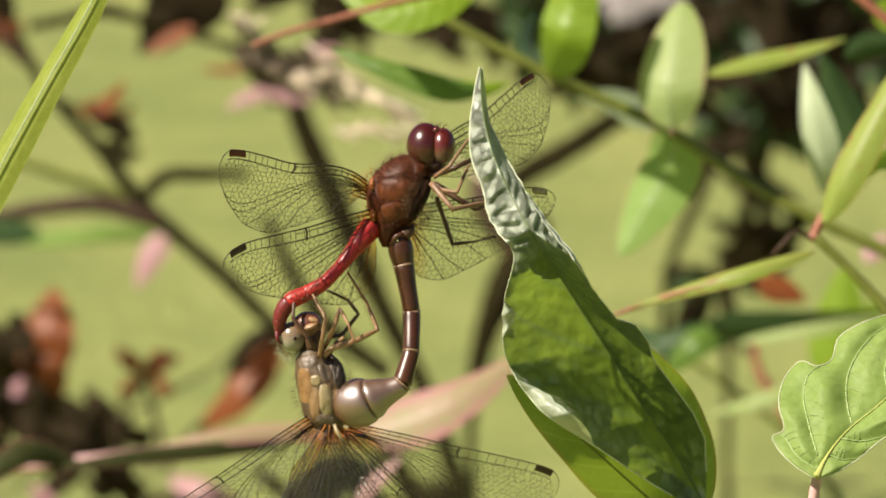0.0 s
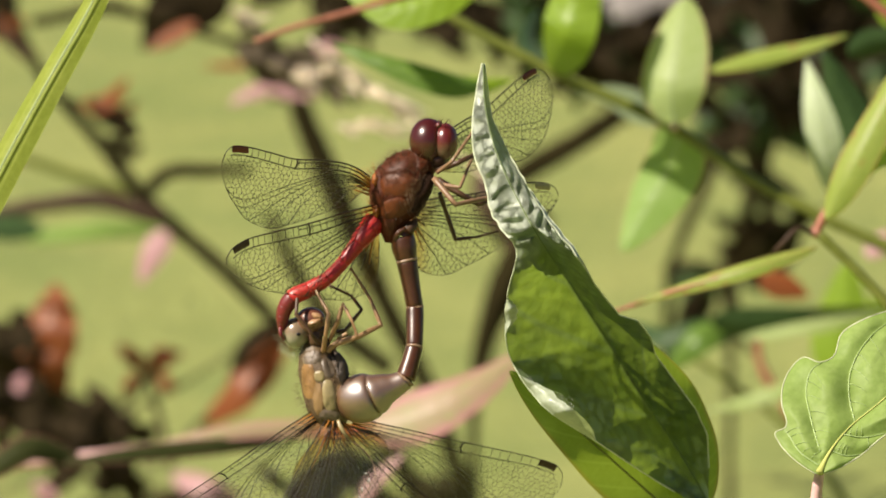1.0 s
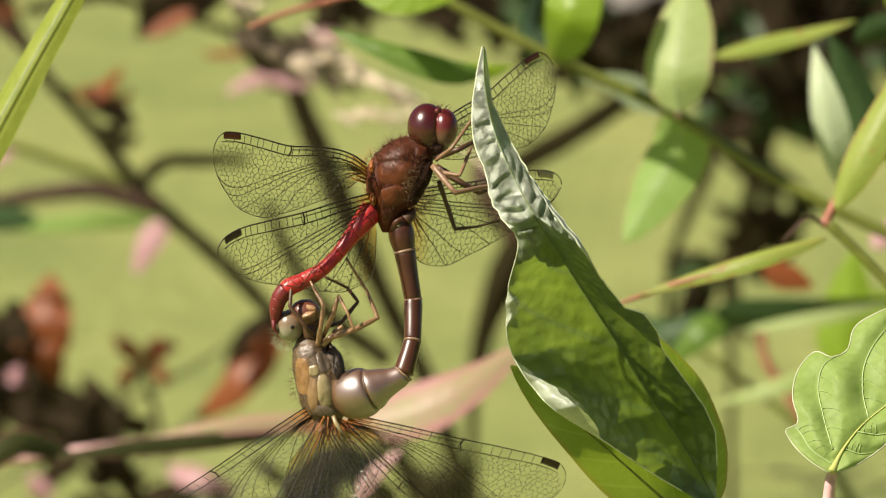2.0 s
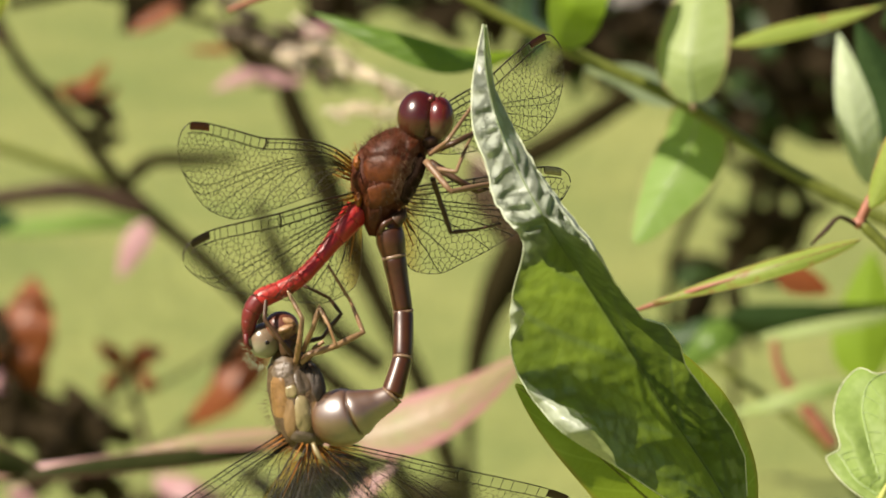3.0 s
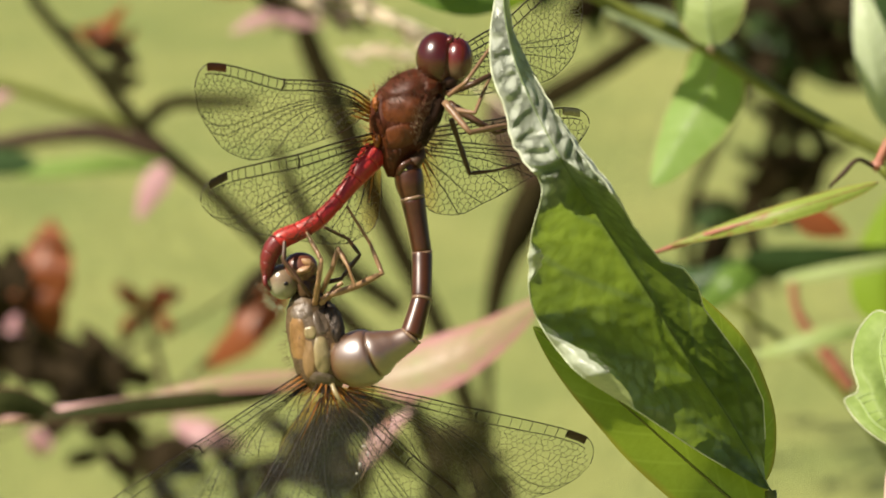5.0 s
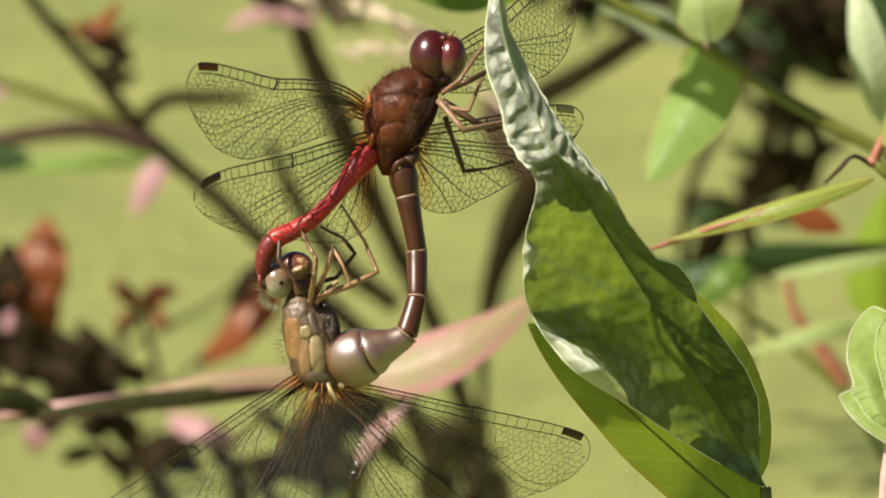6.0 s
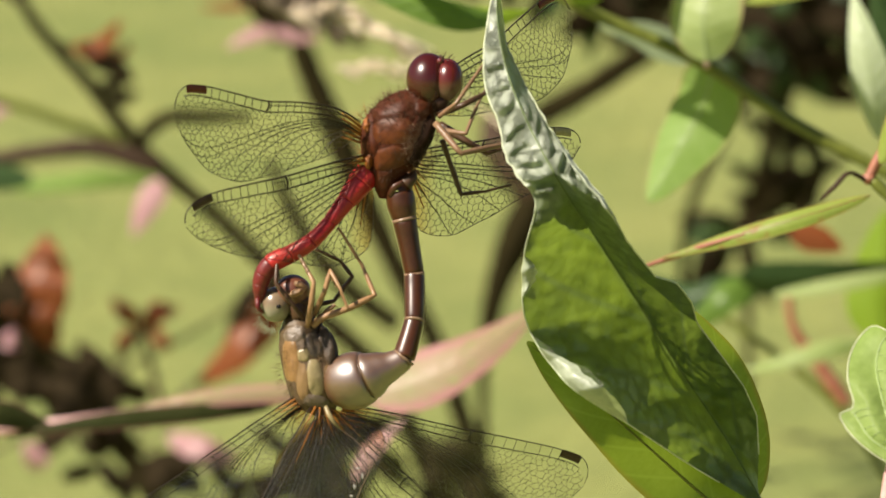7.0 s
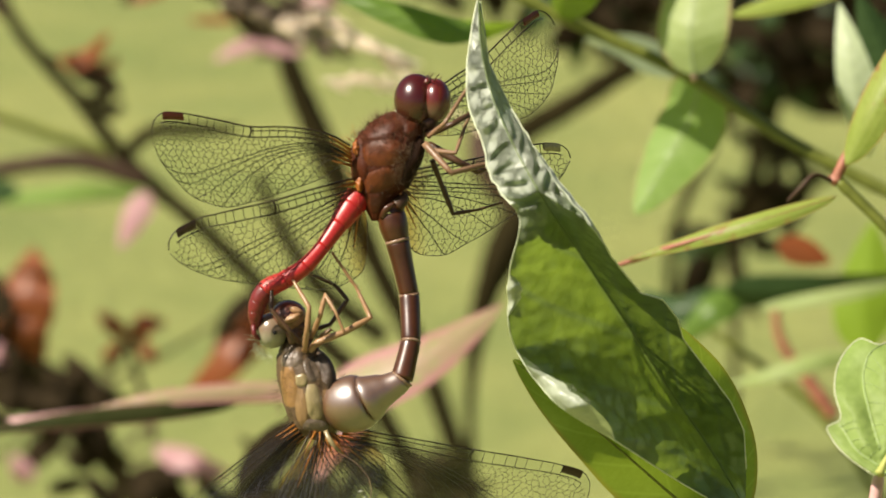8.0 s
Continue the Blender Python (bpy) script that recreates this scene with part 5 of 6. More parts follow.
def make_pink_plant():
    w = 0.65
    stops = [(905, 635, w, 4), (800, 700, w, 5), (640, 748, w, 7), (480, 758, w, 8), (300, 776, w, 8), (120, 800, w, 9), (-60, 830, w, 10), (-220, 900, w, 11)]
    stops += down((-260, 1100, w, 12))
    d = thing("pink_leaved_plant", root_of(stops), "lying stem with pink-flushed green leaves", "plant")
    stalk(d, stops, M["pink_stalk"], n=60)
    leaf(d, [(655, 742, w - .002), (720, 728, w - .004), (810, 690, w - .005), (930, 608, w)], 52, M["pink_leaf"], "broad leaf flushed pink at the edge", fold=0.15, n=30)
    leaf(d, [(640, 738, w - .004), (520, 742, w - .006), (400, 752, w - .006), (290, 772, w - .003)], 17, M["pink_leaf"], "pink-flushed leaf", fold=0.3)
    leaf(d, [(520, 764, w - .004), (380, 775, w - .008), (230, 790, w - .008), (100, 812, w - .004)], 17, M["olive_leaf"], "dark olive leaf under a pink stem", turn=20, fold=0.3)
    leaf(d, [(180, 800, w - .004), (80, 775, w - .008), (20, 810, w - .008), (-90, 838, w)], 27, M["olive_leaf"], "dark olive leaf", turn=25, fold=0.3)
    leaf(d, [(640, 880, w + .05), (660, 840, w + .05), (690, 810, w + .05), (720, 785, w + .05)], 16, M["petal"])
    leaf(d, [(520, 900, w + .06), (560, 850, w + .06), (600, 810, w + .06), (650, 790, w + .06)], 34, M["brown_leaf"], turn=0)
    return d


node_plant = make_node_plant()
pink_plant = make_pink_plant()


# ---- plants farther behind ----
def make_grass_blade():
    w = -0.15
    stops = [(200, -110, w, 3), (148, 0, w, 3), (70, 138, w, 3), (2, 262, w, 3), (-130, 520, w, 3)]
    base = down((-200, 800, w, 3), lean=-100)
    d = thing("grass_blade", root_of(base), "bright yellow-green arching blade of grass", "grass")
    points, uvs = blade_shape([s[:3] for s in reversed(stops + base)], 36, fold=0.35, n=50, m=8, sharp=0.35, blunt=0.1)
    b = part("leaf", sheet(points, uvs), M["grass"], d)
    part("midrib", sweep(bmesh.new(), [r[4] - FWD * 0.0003 for r in points], [1.2 * UNIT] * 51, 6), M["pale_stalk"], b)
    return d


def make_opposite_plant():
    w = 0.52
    stops = [(690, -30, w, 8), (790, 40, w, 9), (970, 138, w, 10), (1175, 234, w, 11), (1310, 322, w, 11), (1440, 392, w, 11), (1600, 470, w, 12), (1760, 640, w, 11)]
    stops += down((1840, 900, w, 12))
    d = thing("opposite_leaved_plant", root_of(stops), "arching green stem with pairs of pale oval leaves", "plant")
    stalk(d, stops, M["olive_stalk"], n=60)
    leaf(d, [(1178, 230, w - .010), (1172, 170, w - .011), (1182, 90, w - .008), (1196, 12, w - .003)], 61, M["pale_leaf"], "pale green oval leaf with a pink base", M["pale_stalk"], fold=0.2, n=26, blunt=0.5, sharp=0.6)
    leaf(d, [(1190, 236, w), (1175, 290, w + .005), (1132, 370, w + .006), (1088, 446, w + .006)], 60, M["fresh_leaf"], "pale green oval leaf half in shade", M["pale_stalk"], fold=0.2, n=26, blunt=0.45, sharp=0.7)
    stalk(d, [(1178, 236, w, 5), (1178, 231, w - .010, 4)], M["pink_stalk"], "leaf_stalk", "short pink leaf stalk", n=6)
    leaf(d, [(968, 142, w), (985, 90, w - .013), (1005, 20, w - .014), (1030, -70, w - .014)], 54, M["bright_leaf"], "bright green leaf", fold=0.25, n=26, blunt=0.5, sharp=0.6)
    leaf(d, [(960, 140, w), (930, 90, w + .03), (945, 30, w + .05)], 20, M["dark_leaf"], turn=30)
    leaf(d, [(1168, 230, w + .02), (1125, 205, w + .16), (1080, 182, w + .22), (1010, 172, w + .24)], 30, M["dusty_leaf"], "small pale leaf", n=16)
    leaf(d, [(1448, 355, w + .01), (1434, 270, w + .006), (1418, 200, w + .006), (1402, 118, w + .01)], 32, M["white_leaf"], "pale narrow leaf", M["pale_stalk"], fold=0.25)
    leaf(d, [(1500, 330, w + .03), (1490, 240, w + .03), (1460, 170, w + .03), (1430, 100, w + .03)], 36, M["dark_leaf"], turn=10)
    leaf(d, [(1235, 138, w + .03), (1310, 118, w + .03), (1390, 100, w + .03), (1475, 76, w + .03)], 17, M["lance_leaf"], "narrow green leaf")
    leaf(d, [(1470, 110, w + .05), (1520, 90, w + .05), (1600, 90, w + .05)], 26, M["dark_leaf"], turn=20)
    leaf(d, [(1520, 20, w + .05), (1560, 40, w + .05), (1640, 30, w + .05)], 30, M["bright_leaf"])
    return d


def make_top_plant():
    w = 0.4
    stops = [(462, 86, w, 4.5), (520, 64, w, 5), (600, 42, w, 5.5), (720, 8, w, 6), (860, -20, w, 6), (1040, -120, w, 7), (1300, -100, w, 8), (1700, 200, w, 9), (1900, 800, w, 10)]
    stops += down((1950, 1200, w, 11))
    d = thing("red_stemmed_plant", root_of(stops), "thin arching red-brown stem with green leaves", "plant")
    stalk(d, stops, M["red_stalk"], n=70)
    leaf(d, [(850, -40, w + .02), (780, 5, w + .016), (700, 30, w + .016), (606, -6, w + .02)], 44, M["bright_leaf"], "bright green leaf", fold=0.2, n=26)
    leaf(d, [(858, 160, w + .03), (800, 158, w + .026), (710, 132, w + .026), (590, 88, w + .03)], 25, M["dark_leaf_sunlit"], "green willow-shaped leaf", fold=0.3, n=26)
    leaf(d, [(790, 150, w + .034), (840, 160, w + .03), (905, 150, w + .034)], 18, M["bright_leaf"])
    return d


def make_seed_grass():
    w = 1.1
    rng = random.Random(5)
    stops = [(560, 90, w, 3), (640, 150, w, 3), (760, 250, w, 3.5), (890, 350, w, 4), (1000, 500, w, 4), (1100, 700, w, 5)]
    stops += down((1160, 900, w, 6))
    d = thing("seeding_grass", root_of(stops), "dry straw-coloured grass with a loose seed head", "grass")
    stalk(d, stops, M["straw"], n=40)
    for x0, y0, x1, y1, count, size, mat in ((586, 140, 640, 172, 14, 11, "straw"), (645, 165, 722, 205, 20, 11, "straw"), (604, 236, 716, 240, 20, 8, "straw"), (470, 120, 560, 165, 16, 10, "straw"), (520, 150, 600, 150, 14, 9, "straw"),
                                             (430, 50, 490, 95, 9, 12, "grey_straw"), (430, 40, 470, 60, 7, 10, "straw"), (440, 100, 520, 150, 16, 13, "grey_straw"), (500, 120, 600, 180, 18, 13, "grey_straw"), (520, 100, 590, 130, 10, 12, "grey_straw")):
        bm = bmesh.new()
        limb(bm, [(x0, y0, w, 2.0), ((x0 + x1) / 2, (y0 + y1) / 2 - 3, w, 2), (x1, y1, w, 1.5)], 10, 5)
        for k in range(count):
            q = (k + rng.random()) / count
            x, y = x0 + (x1 - x0) * q, y0 + (y1 - y0) * q
            a = math.atan2(y1 - y0, x1 - x0) + rng.uniform(-0.6, 0.6)
            l = size * rng.uniform(2.8, 4.6)
            limb(bm, [(x, y, w, 0.8), (x + l * .5 * math.cos(a), y + l * .5 * math.sin(a) + rng.uniform(-3, 3), w + rng.uniform(-.004, .004), size * 0.42), (x + l * math.cos(a), y + l * math.sin(a), w, 0.6)], 6, 6)
        part("spikelet", bm, M[mat], d)
    return d


def make_dark_branch():
    w = 2.2
    stops = [(80, 60, w, 7), (130, 160, w, 10), (215, 258, w, 12), (310, 374, w, 14), (420, 470, w, 14), (540, 590, w, 14), (660, 700, w, 16), (760, 900, w, 17)]
    stops += down((800, 1100, w, 19))
    d = thing("woody_branch", root_of(stops), "dark leafless woody branch with side twigs", "branch")
    stalk(d, stops, M["dark_stalk"], n=60)
    stalk(d, [(330, 392, w, 17), (230, 362, w, 17), (110, 372, w, 14), (-20, 398, w, 13), (-200, 430, w, 12)], M["brown_stalk"], "side_twig")
    stalk(d, [(270, 350, w, 9), (180, 320, w, 10), (80, 288, w, 9), (-20, 270, w, 8), (-200, 250, w, 8)], M["olive_stalk"], "side_twig")
    stalk(d, [(300, 345, w, 12), (330, 318, w, 13), (400, 312, w, 12), (470, 312, w, 7)], M["dark_stalk"], "side_twig")
    stalk(d, [(110, 70, w, 9), (180, 56, w, 10), (230, 44, w, 12), (290, 58, w, 9), (430, 100, w, 7)], M["dark_stalk"], "side_twig")
    stalk(d, [(110, 130, w, 12), (40, 60, w, 13), (10, -30, w, 14)], M["brown_stalk"], "side_twig")
    leaf(d, [(190, 205, w), (230, 200, w), (270, 160, w - .01)], 18, M["rust_leaf"])
    leaf(d, [(200, 205, w), (250, 230, w), (290, 260, w)], 22, M["brown_leaf"], turn=10)
    for x0, y0, x1, y1, half, mat in ((230, 262, 282, 250, 12, "brown_leaf"), (246, 280, 296, 272, 14, "brown_leaf"), (190, 200, 160, 190, 10, "brown_leaf"), (250, 215, 286, 196, 9, "rust_leaf"), (140, 170, 120, 140, 10, "brown_leaf")):
        leaf(d, [(x0, y0, w), ((x0 + x1) / 2, (y0 + y1) / 2 + 8, w), (x1, y1, w)], half, M[mat], turn=15, n=10, m=4)
    leaf(d, [(100, 70, w), (50, 70, w), (0, 90, w)], 30, M["rust_leaf"])
    leaf(d, [(80, 60, w), (60, 20, w), (20, -10, w)], 26, M["brown_leaf"], turn=20)
    leaf(d, [(440, 30, w), (370, 30, w), (290, 115, w)], 62, M["brown_leaf"], "withered dark leaf", turn=0)
    leaf(d, [(300, 10, w), (370, 20, w), (450, 5, w)], 50, M["brown_leaf"], turn=0)
    leaf(d, [(380, 70, w - .01), (340, 90, w - .01), (300, 115, w - .01)], 18, M["rust_leaf"])
    leaf(d, [(100, 290, w + .02), (60, 310, w + .02), (20, 345, w + .02)], 12, M["petal"])
    leaf(d, [(335, 408, w - .02), (230, 408, w - .03), (120, 418, w - .03), (-20, 405, w - .02)], 19, M["fresh_leaf"], "narrow pale leaf")
    leaf(d, [(130, 408, w - .04), (60, 404, w - .04), (-40, 408, w - .04)], 25, M["dark_leaf"], turn=20)
    leaf(d, [(330, 410, w - .04), (310, 440, w - .04), (285, 500, w - .04)], 26, M["petal"], "pink leaf")
    leaf(d, [(505, 178, w - .05), (475, 182, w - .05), (430, 206, w - .05)], 15, M["petal"], "pink petal-like leaf")
    leaf(d, [(500, 180, w - .05), (540, 184, w - .05), (580, 192, w - .05)], 13, M["petal"], "pink petal-like leaf")
    leaf(d, [(470, 140, w - .05), (430, 140, w - .05), (390, 142, w - .05)], 8, M["rust_leaf"])
    for x0, y0, x1, y1, half in ((440, 105, 560, 140, 34), (500, 120, 600, 165, 30), (560, 140, 500, 200, 20), (620, 70, 550, 110, 24), (560, 10, 450, -20, 30), (470, 150, 560, 170, 18)):
        leaf(d, [(x0, y0, w), ((x0 + x1) / 2, (y0 + y1) / 2 + 8, w - .01), (x1, y1, w)], half, M["brown_leaf"], turn=10)
    stalk(d, [(430, 100, w, 8), (530, 140, w, 11), (650, 200, w, 7)], M["dark_stalk"], "side_twig")
    leaf(d, [(570, 120, w - .05), (595, 110, w - .05), (625, 112, w - .05)], 14, M["petal"])
    return d


def make_thick_stem():
    w = 2.6
    stops = [(522, 120, w, 15), (554, 220, w, 20), (596, 320, w, 24), (648, 440, w, 22), (700, 550, w, 19), (755, 660, w, 17), (800, 780, w, 17), (840, 900, w, 18)]
    stops += down((870, 1000, w, 20))
    d = thing("dark_stem", root_of(stops), "thick dark weathered stem", "branch")
    stalk(d, stops, M["dark_stalk"], n=60, sides=10)
    stalk(d, [(945, 380, w, 24), (898, 480, w, 34), (856, 580, w, 22), (835, 720, w, 9), (838, 880, w, 9)], M["dark_stalk"], "side_stem")
    stalk(d, [(700, 640, w, 15), (600, 560, w, 17), (540, 470, w, 13), (500, 380, w, 8)], M["dark_stalk"], "side_stem")
    stalk(d, [(900, 335, w, 12), (1000, 268, w, 20), (1080, 215, w, 20), (1200, 130, w, 22)], M["dark_stalk"], "side_stem")
    stalk(d, [(848, 305, w, 16), (858, 355, w, 32), (890, 400, w, 36), (920, 440, w, 30)], M["brown_stalk"], "side_stem")
    stalk(d, [(930, 415, w, 14), (900, 330, w, 12), (990, 262, w, 12)], M["dark_stalk"], "side_stem")
    return d


def make_rust_plant():
    w = 2.2
    stops = [(60, 560, w, 8), (110, 650, w, 12), (200, 740, w, 18), (270, 830, w, 18), (330, 930, w, 20)]
    stops += down((360, 1000, w, 20))
    d = thing("autumn_shrub", root_of(stops), "dark-stemmed shrub with rust-red autumn leaves", "shrub")
    stalk(d, stops, M["dark_stalk"], n=50)
    for way in ([(-60, 600, w, 16), (60, 650, w, 26), (180, 705, w, 26), (310, 752, w, 16)], [(90, 540, w, 12), (76, 620, w, 20), (60, 700, w, 18), (70, 800, w, 14)], [(-60, 720, w, 16), (60, 715, w, 20), (160, 700, w, 12)]):
        stalk(d, way, M["dark_stalk"], "side_stem")
    stalk(d, [(230, 760, w, 16), (140, 690, w, 18), (60, 640, w, 16), (-30, 600, w, 12)], M["dark_stalk"], "side_stem")
    rng = random.Random(12)
    spots = ((150, 690, 130, 560, 32, "rust_leaf"), (110, 650, 150, 495, 58, "rust_leaf"), (60, 640, 100, 540, 40, "brown_leaf"), (20, 640, 60, 600, 40, "brown_leaf"), (130, 640, 100, 580, 30, "rust_leaf"), (60, 640, 40, 560, 30, "brown_leaf"), (20, 620, -10, 540, 34, "brown_leaf"),
             (60, 650, 0, 680, 26, "petal"), (70, 650, 120, 660, 20, "petal"), (40, 690, 70, 740, 28, "petal"), (130, 720, 290, 750, 30, "brown_leaf"), (60, 690, 180, 750, 38, "brown_leaf"),
             (20, 660, 120, 740, 36, "brown_leaf"), (300, 640, 250, 595, 16, "rust_leaf"), (300, 640, 360, 610, 22, "rust_leaf"), (310, 640, 340, 680, 14, "rust_leaf"), (300, 645, 260, 690, 10, "rust_leaf"),
             (520, 575, 385, 735, 38, "rust_leaf"), (520, 555, 430, 660, 20, "brown_leaf"), (180, 700, 210, 760, 16, "petal"), (120, 860, 150, 820, 30, "petal"), (200, 780, 120, 850, 26, "brown_leaf"),
             (340, 810, 460, 850, 26, "petal"), (300, 850, 400, 900, 40, "brown_leaf"), (560, 850, 640, 900, 40, "rust_leaf"), (40, 850, -30, 900, 30, "bright_leaf"))
    for x0, y0, x1, y1, half, mat in spots:
        b = rng.uniform(-12, 12)
        near = min(stops[:5], key=lambda q: (q[0] - x0) ** 2 + (q[1] - y0) ** 2)
        stalk(d, [(x0, y0, w, 2.5), ((x0 + near[0]) / 2, (y0 + near[1]) / 2 + 14, w, 3), (near[0], near[1], w, 4)], M["brown_stalk"], "twig", n=10, sides=6)
        leaf(d, [(x0, y0, w), ((x0 + x1) / 2 + b, (y0 + y1) / 2 + b, w - .01), (x1, y1, w)], half, M[mat], fold=0.2, wave=0.08, seed=x0)
    stalk(d, [(300, 650, w, 5), (320, 720, w, 6), (340, 800, w, 8)], M["brown_stalk"], "side_stem")
    return d


def make_right_plants():
    w = 1.1
    stops = [(1100, 560, w, 4), (1230, 640, w, 6), (1400, 780, w, 8), (1500, 950, w, 9)]
    stops += down((1540, 1100, w, 10))
    d = thing("leafy_weed", root_of(stops), "green weed with broad leaves, shade put into the dark ones", "plant")
    stalk(d, stops, M["olive_stalk"], n=50)
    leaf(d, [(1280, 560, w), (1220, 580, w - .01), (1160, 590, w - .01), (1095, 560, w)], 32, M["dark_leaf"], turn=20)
    leaf(d, [(1250, 560, w - .02), (1210, 590, w - .025), (1150, 650, w - .02)], 30, M["dark_leaf_sunlit"])
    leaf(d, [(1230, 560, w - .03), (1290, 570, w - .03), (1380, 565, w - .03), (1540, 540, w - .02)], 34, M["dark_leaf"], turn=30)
    leaf(d, [(1280, 590, w - .04), (1370, 575, w - .045), (1450, 560, w - .045), (1530, 545, w - .04)], 14, M["pale_leaf"], "narrow pale green leaf")
    leaf(d, [(1450, 660, w), (1440, 600, w), (1450, 530, w), (1460, 455, w)], 52, M["bright_leaf"], "bright green leaf")
    leaf(d, [(1490, 640, w + .02), (1510, 580, w + .02), (1500, 520, w + .02)], 40, M["bright_leaf"])
    leaf(d, [(1440, 660, w - .06), (1370, 672, w - .065), (1310, 690, w - .065), (1225, 712, w - .06)], 19, M["pale_leaf"], "narrow pale leaf with a pink base")
    stalk(d, [(1308, 560, w, 6), (1316, 640, w, 8), (1350, 690, w, 12), (1400, 760, w, 14)], M["red_stalk"], "side_stem", "rust-red side stem")
    leaf(d, [(1310, 490, w), (1350, 500, w), (1395, 520, w)], 26, M["rust_leaf"])
    leaf(d, [(1490, 455, w), (1510, 430, w), (1530, 410, w)], 20, M["petal"])
    return d


def make_bush():
    """A thicket far behind: many dark leaves on dark stems, shade put into their colours."""
    rng = random.Random(77)
    w = 3.4
    stops = [(1320, -60, w, 18), (1330, 120, w, 20), (1300, 300, w, 18), (1260, 460, w, 12), (1250, 700, w, 7)]
    stops += down((1250, 800, w, 7))
    d = thing("shaded_thicket", root_of(stops), "dark shaded thicket of brown stems and leaves", "shrub")
    stalk(d, stops, M["dark_stalk"], n=40)
    for a in ([(1330, 120, w, 16), (1420, 60, w, 16), (1560, 20, w, 14)], [(1300, 240, w, 18), (1180, 200, w, 20), (1020, 120, w, 16)], [(1280, 300, w, 14), (1360, 380, w, 16), (1330, 480, w, 12)], [(1240, 480, w, 20), (1320, 420, w, 18), (1400, 380, w, 10)]):
        stalk(d, a, M["dark_stalk"], "side_stem")
    # added stem: its dark blur stands in for shade on the lawn
    for _ in range(1):
        x, y = rng.uniform(1090, 1290), rng.uniform(200, 260)
        a = rng.uniform(-130, 20)
        stalk(d, [(x, y, w, 8), (x + a * 0.4, y + 110, w - 0.1, rng.uniform(7, 12)), (x + a, y + 250, w - 0.1, 9), (x + a * 1.1, y + 420, w - 0.05, 10)], M[rng.choice(("dark_stalk", "brown_stalk"))], "side_stem", n=20, sides=6)
    for cx, cy, sx, sy, count in ((1310, 150, 70, 80, 60), (1235, 480, 30, 36, 11), (1190, 150, 60, 24, 14), (1390, 50, 70, 46, 26), (1290, 390, 40, 30, 4), (1030, 140, 40, 10, 8), (1480, 40, 90, 50, 24), (1330, 430, 40, 30, 3), (1400, 140, 80, 60, 26), (1510, 120, 60, 60, 16), (1240, 60, 60, 60, 20), (1080, 110, 60, 30, 14), (1000, 85, 90, 40, 26), (900, 30, 80, 36, 22), (1330, 230, 60, 30, 8), (1240, 200, 40, 40, 10), (660, 0, 80, 30, 12), (560, 14, 50, 26, 7), (760, 60, 60, 30, 7)):
        for _ in range(count):
            x, y = rng.gauss(cx, sx * 0.55), rng.gauss(cy, sy * 0.55)
            a, l = rng.uniform(0, 6.28), rng.uniform(60, 125)
            z = w + rng.uniform(-.08, .12)
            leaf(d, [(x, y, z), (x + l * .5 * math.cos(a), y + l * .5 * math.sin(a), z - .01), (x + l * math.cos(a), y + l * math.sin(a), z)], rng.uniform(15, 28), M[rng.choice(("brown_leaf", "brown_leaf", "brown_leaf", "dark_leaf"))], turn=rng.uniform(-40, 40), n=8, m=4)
    return d


def make_stone():
    w = 5.1
    c = at(1100, 40, w)
    c.z = 0.03
    d = thing("stone", Vector((c.x, c.y, 0)), "pale grey rounded stone lying on the lawn", "stone")
    part("rock", ball(bmesh.new(), c, (0.075, 0.08, 0.06), lump=0.35, rings=24, sides=32), M["stone"], d)


def make_low_thicket():
    rng = random.Random(78)
    w = 1.9
    stops = [(660, 830, w, 14), (640, 900, w, 16)]
    stops += down((640, 950, w, 18))
    d = thing("low_thicket", root_of(stops), "low tangle of dark withered leaves", "shrub")
    stalk(d, stops, M["dark_stalk"], n=20)
    for cx, cy, sx, sy, count in ((560, 865, 50, 26, 17), (770, 870, 60, 26, 12), (480, 900, 50, 30, 6), (830, 900, 50, 34, 6), (630, 835, 36, 18, 7), (130, 700, 80, 26, 8), (60, 660, 50, 30, 8), (220, 745, 60, 18, 9), (260, 850, 70, 24, 10)):
        for _ in range(count):
            x, y = rng.gauss(cx, sx * 0.55), rng.gauss(cy, sy * 0.5)
            a, l = rng.uniform(0, 6.28), rng.uniform(60, 110)
            z = w + rng.uniform(-.05, .05)
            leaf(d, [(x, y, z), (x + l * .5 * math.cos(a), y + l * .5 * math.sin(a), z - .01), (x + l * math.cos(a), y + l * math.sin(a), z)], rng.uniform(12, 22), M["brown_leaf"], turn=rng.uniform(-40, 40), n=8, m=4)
    return d


make_grass_blade()
make_opposite_plant()
make_top_plant()
make_seed_grass()
make_dark_branch()
make_thick_stem()
make_rust_plant()
make_right_plants()
make_bush()
make_stone()
make_low_thicket()


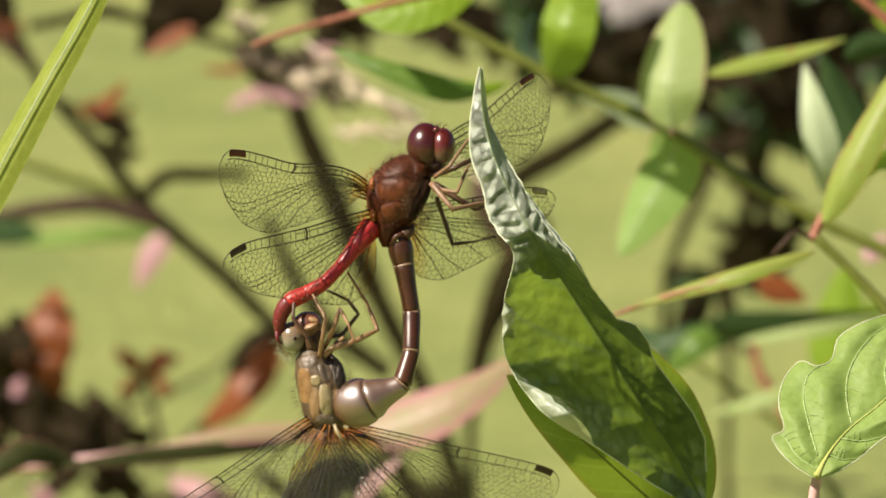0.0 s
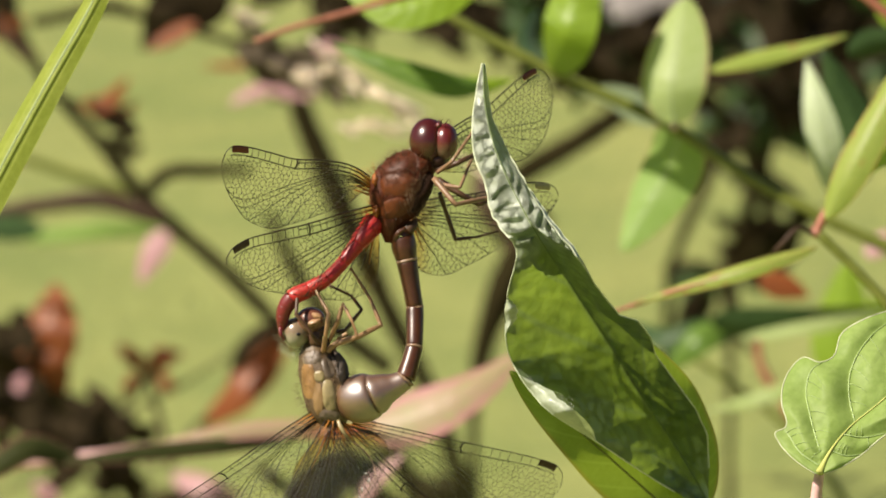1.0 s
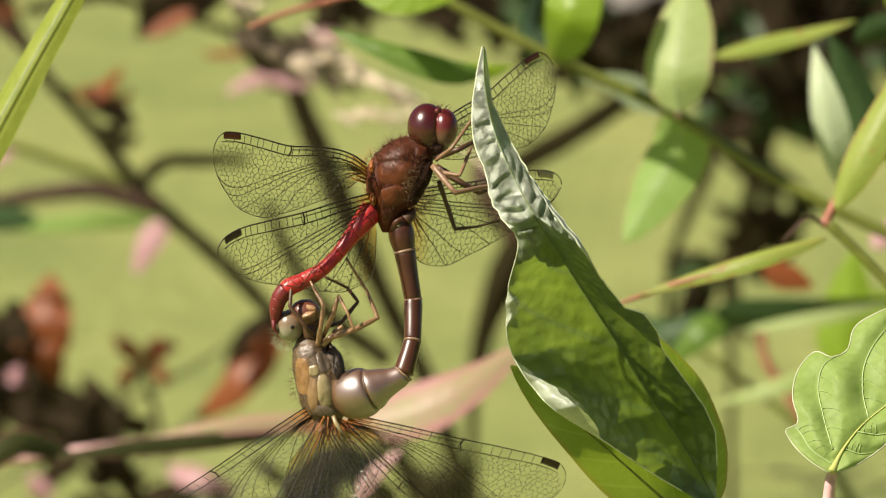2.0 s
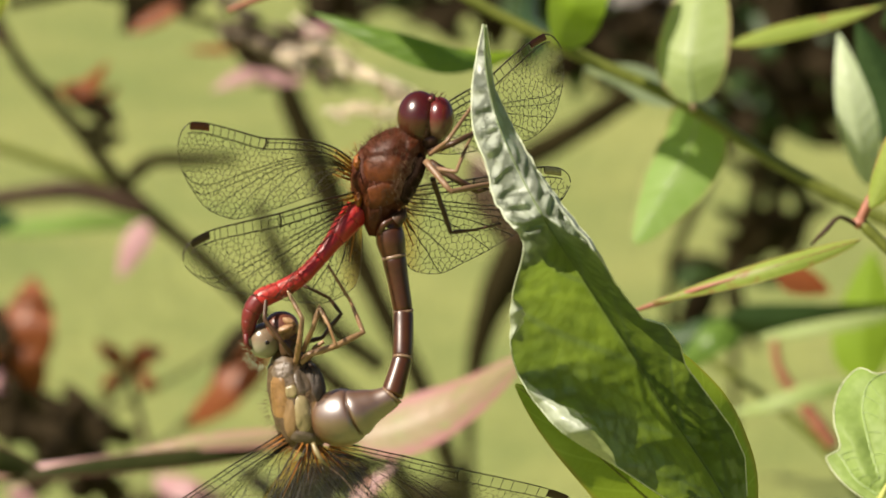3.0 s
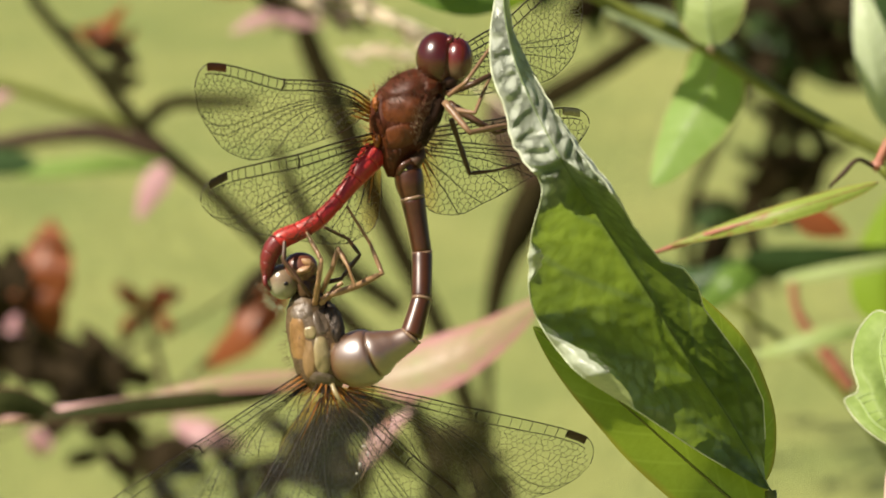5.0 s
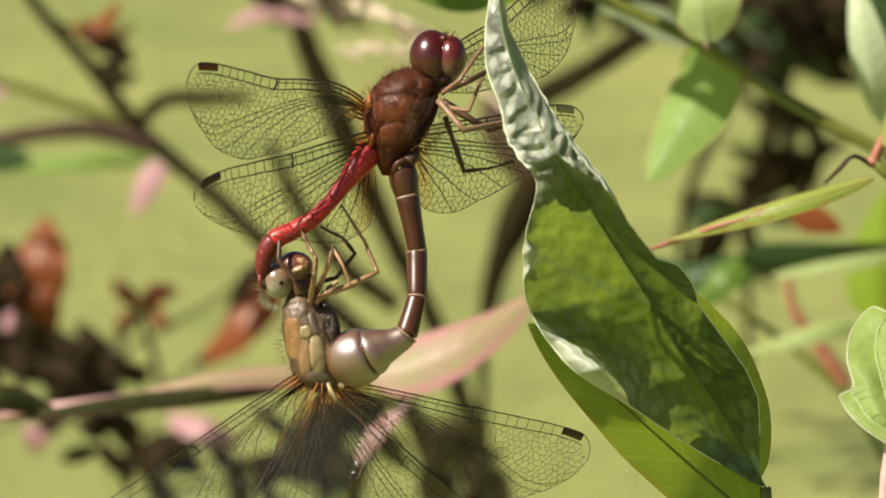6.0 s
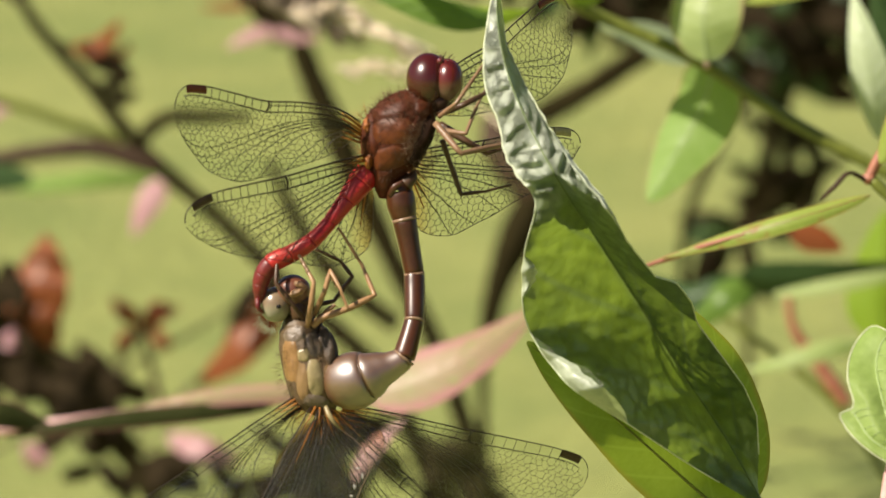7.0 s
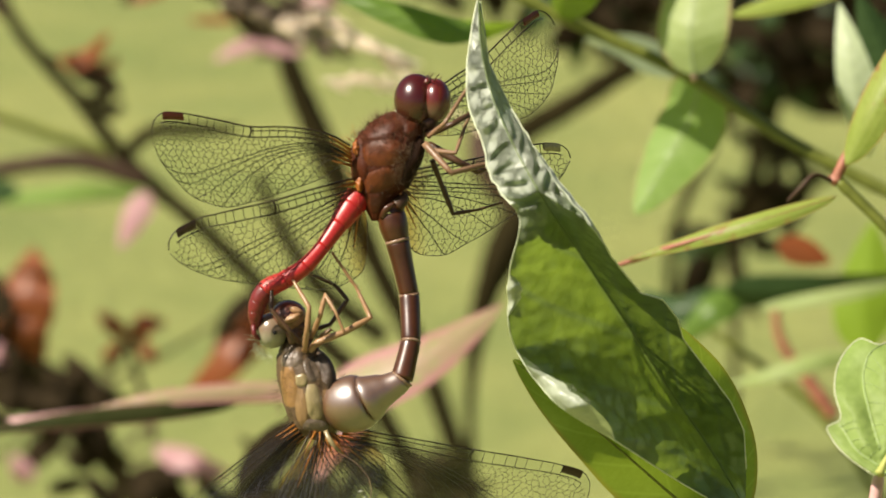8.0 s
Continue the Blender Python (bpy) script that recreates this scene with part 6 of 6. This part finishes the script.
# ---- what moves ----
PAIR_CENTRE = at(695, 465, 0)
SWAY = [(0.0, -0.05, 0.08, 0.2), (0.5, 0.03, -0.05, 0), (1.0, 0, 0, 0), (1.5, 0.1, -0.12, 0), (3.0, -0.12, 0.18, 0.2), (3.5, 0.02, 0.1, -0.1), (4.0, 0.02, 0.17, -0.2),
        (4.5, -0.06, 0.06, 0.2), (6.0, -0.13, 0.25, -0.3), (6.5, -0.42, 0.6, -0.47), (7.0, -0.42, 0.66, -0.46), (7.5, 0.37, 0.67, -1.58), (8.0, 0.15, 1.53, -2.54)]


def swayed(home, pivot, dx, dy, angle, axis=FWD):
    """A thing's pose: turned by angle degrees about an axis through pivot, then moved dx, dy millimetres right and down."""
    turn = Matrix.Rotation(radians(angle), 4, axis)
    shift = RIGHT * dx * 0.001 - UP * dy * 0.001
    return Matrix.Translation(pivot + shift) @ turn @ Matrix.Translation(home - pivot)


def motions():
    for d in (male, female):
        home = d.location.copy()
        walk(d, [(t, swayed(home, PAIR_CENTRE, x, y, a)) for t, x, y, a in SWAY])
    # the male's near wings open a little
    for w, full in ((male_fore, 9.0), (male_hind, 6.0)):
        home = w.location.copy()
        rows = [(0.0, 0), (3.0, 0), (3.5, 0.12), (4.5, 0.06), (6.0, 0.2), (6.5, 0.3), (7.0, 0.72), (7.5, 1.35), (8.0, 1.6)]
        walk(w, [(t, Matrix.Translation(home) @ Matrix.Rotation(radians(1.1 * k), 4, FWD) @ Matrix.Rotation(radians(-full * k), 4, UP)) for t, k in rows])
    home, pivot = shoot.location.copy(), at(1262, 905, 0)
    bends = [(0.0, 0, 0, 0), (3.0, 0, 0, 0), (4.0, 0, 0.1, 0), (4.5, 0.02, 0.06, 0), (6.0, -0.05, 0.1, 0.08), (6.5, -0.12, 0.06, 0), (7.0, -0.2, 0.02, 0.05),
             (7.5, -0.2, -0.05, -0.3), (8.0, -0.1, 0.25, -0.6)]
    walk(shoot, [(t, swayed(home, pivot, x, y, a)) for t, x, y, a in bends])
    for d, k in ((node_plant, 1.0), (pink_plant, 1.65)):
        home = d.location.copy()
        rows = [(0.0, 0, 0), (3.5, 0, 0), (6.0, 0, 0), (6.5, 0.2, -0.1), (7.0, -0.5, -0.25), (7.5, -1.15, -1.0), (8.0, -3.0, -1.65)]
        walk(d, [(t, swayed(home, home, x * k, y * k, 0)) for t, x, y in rows])


motions()
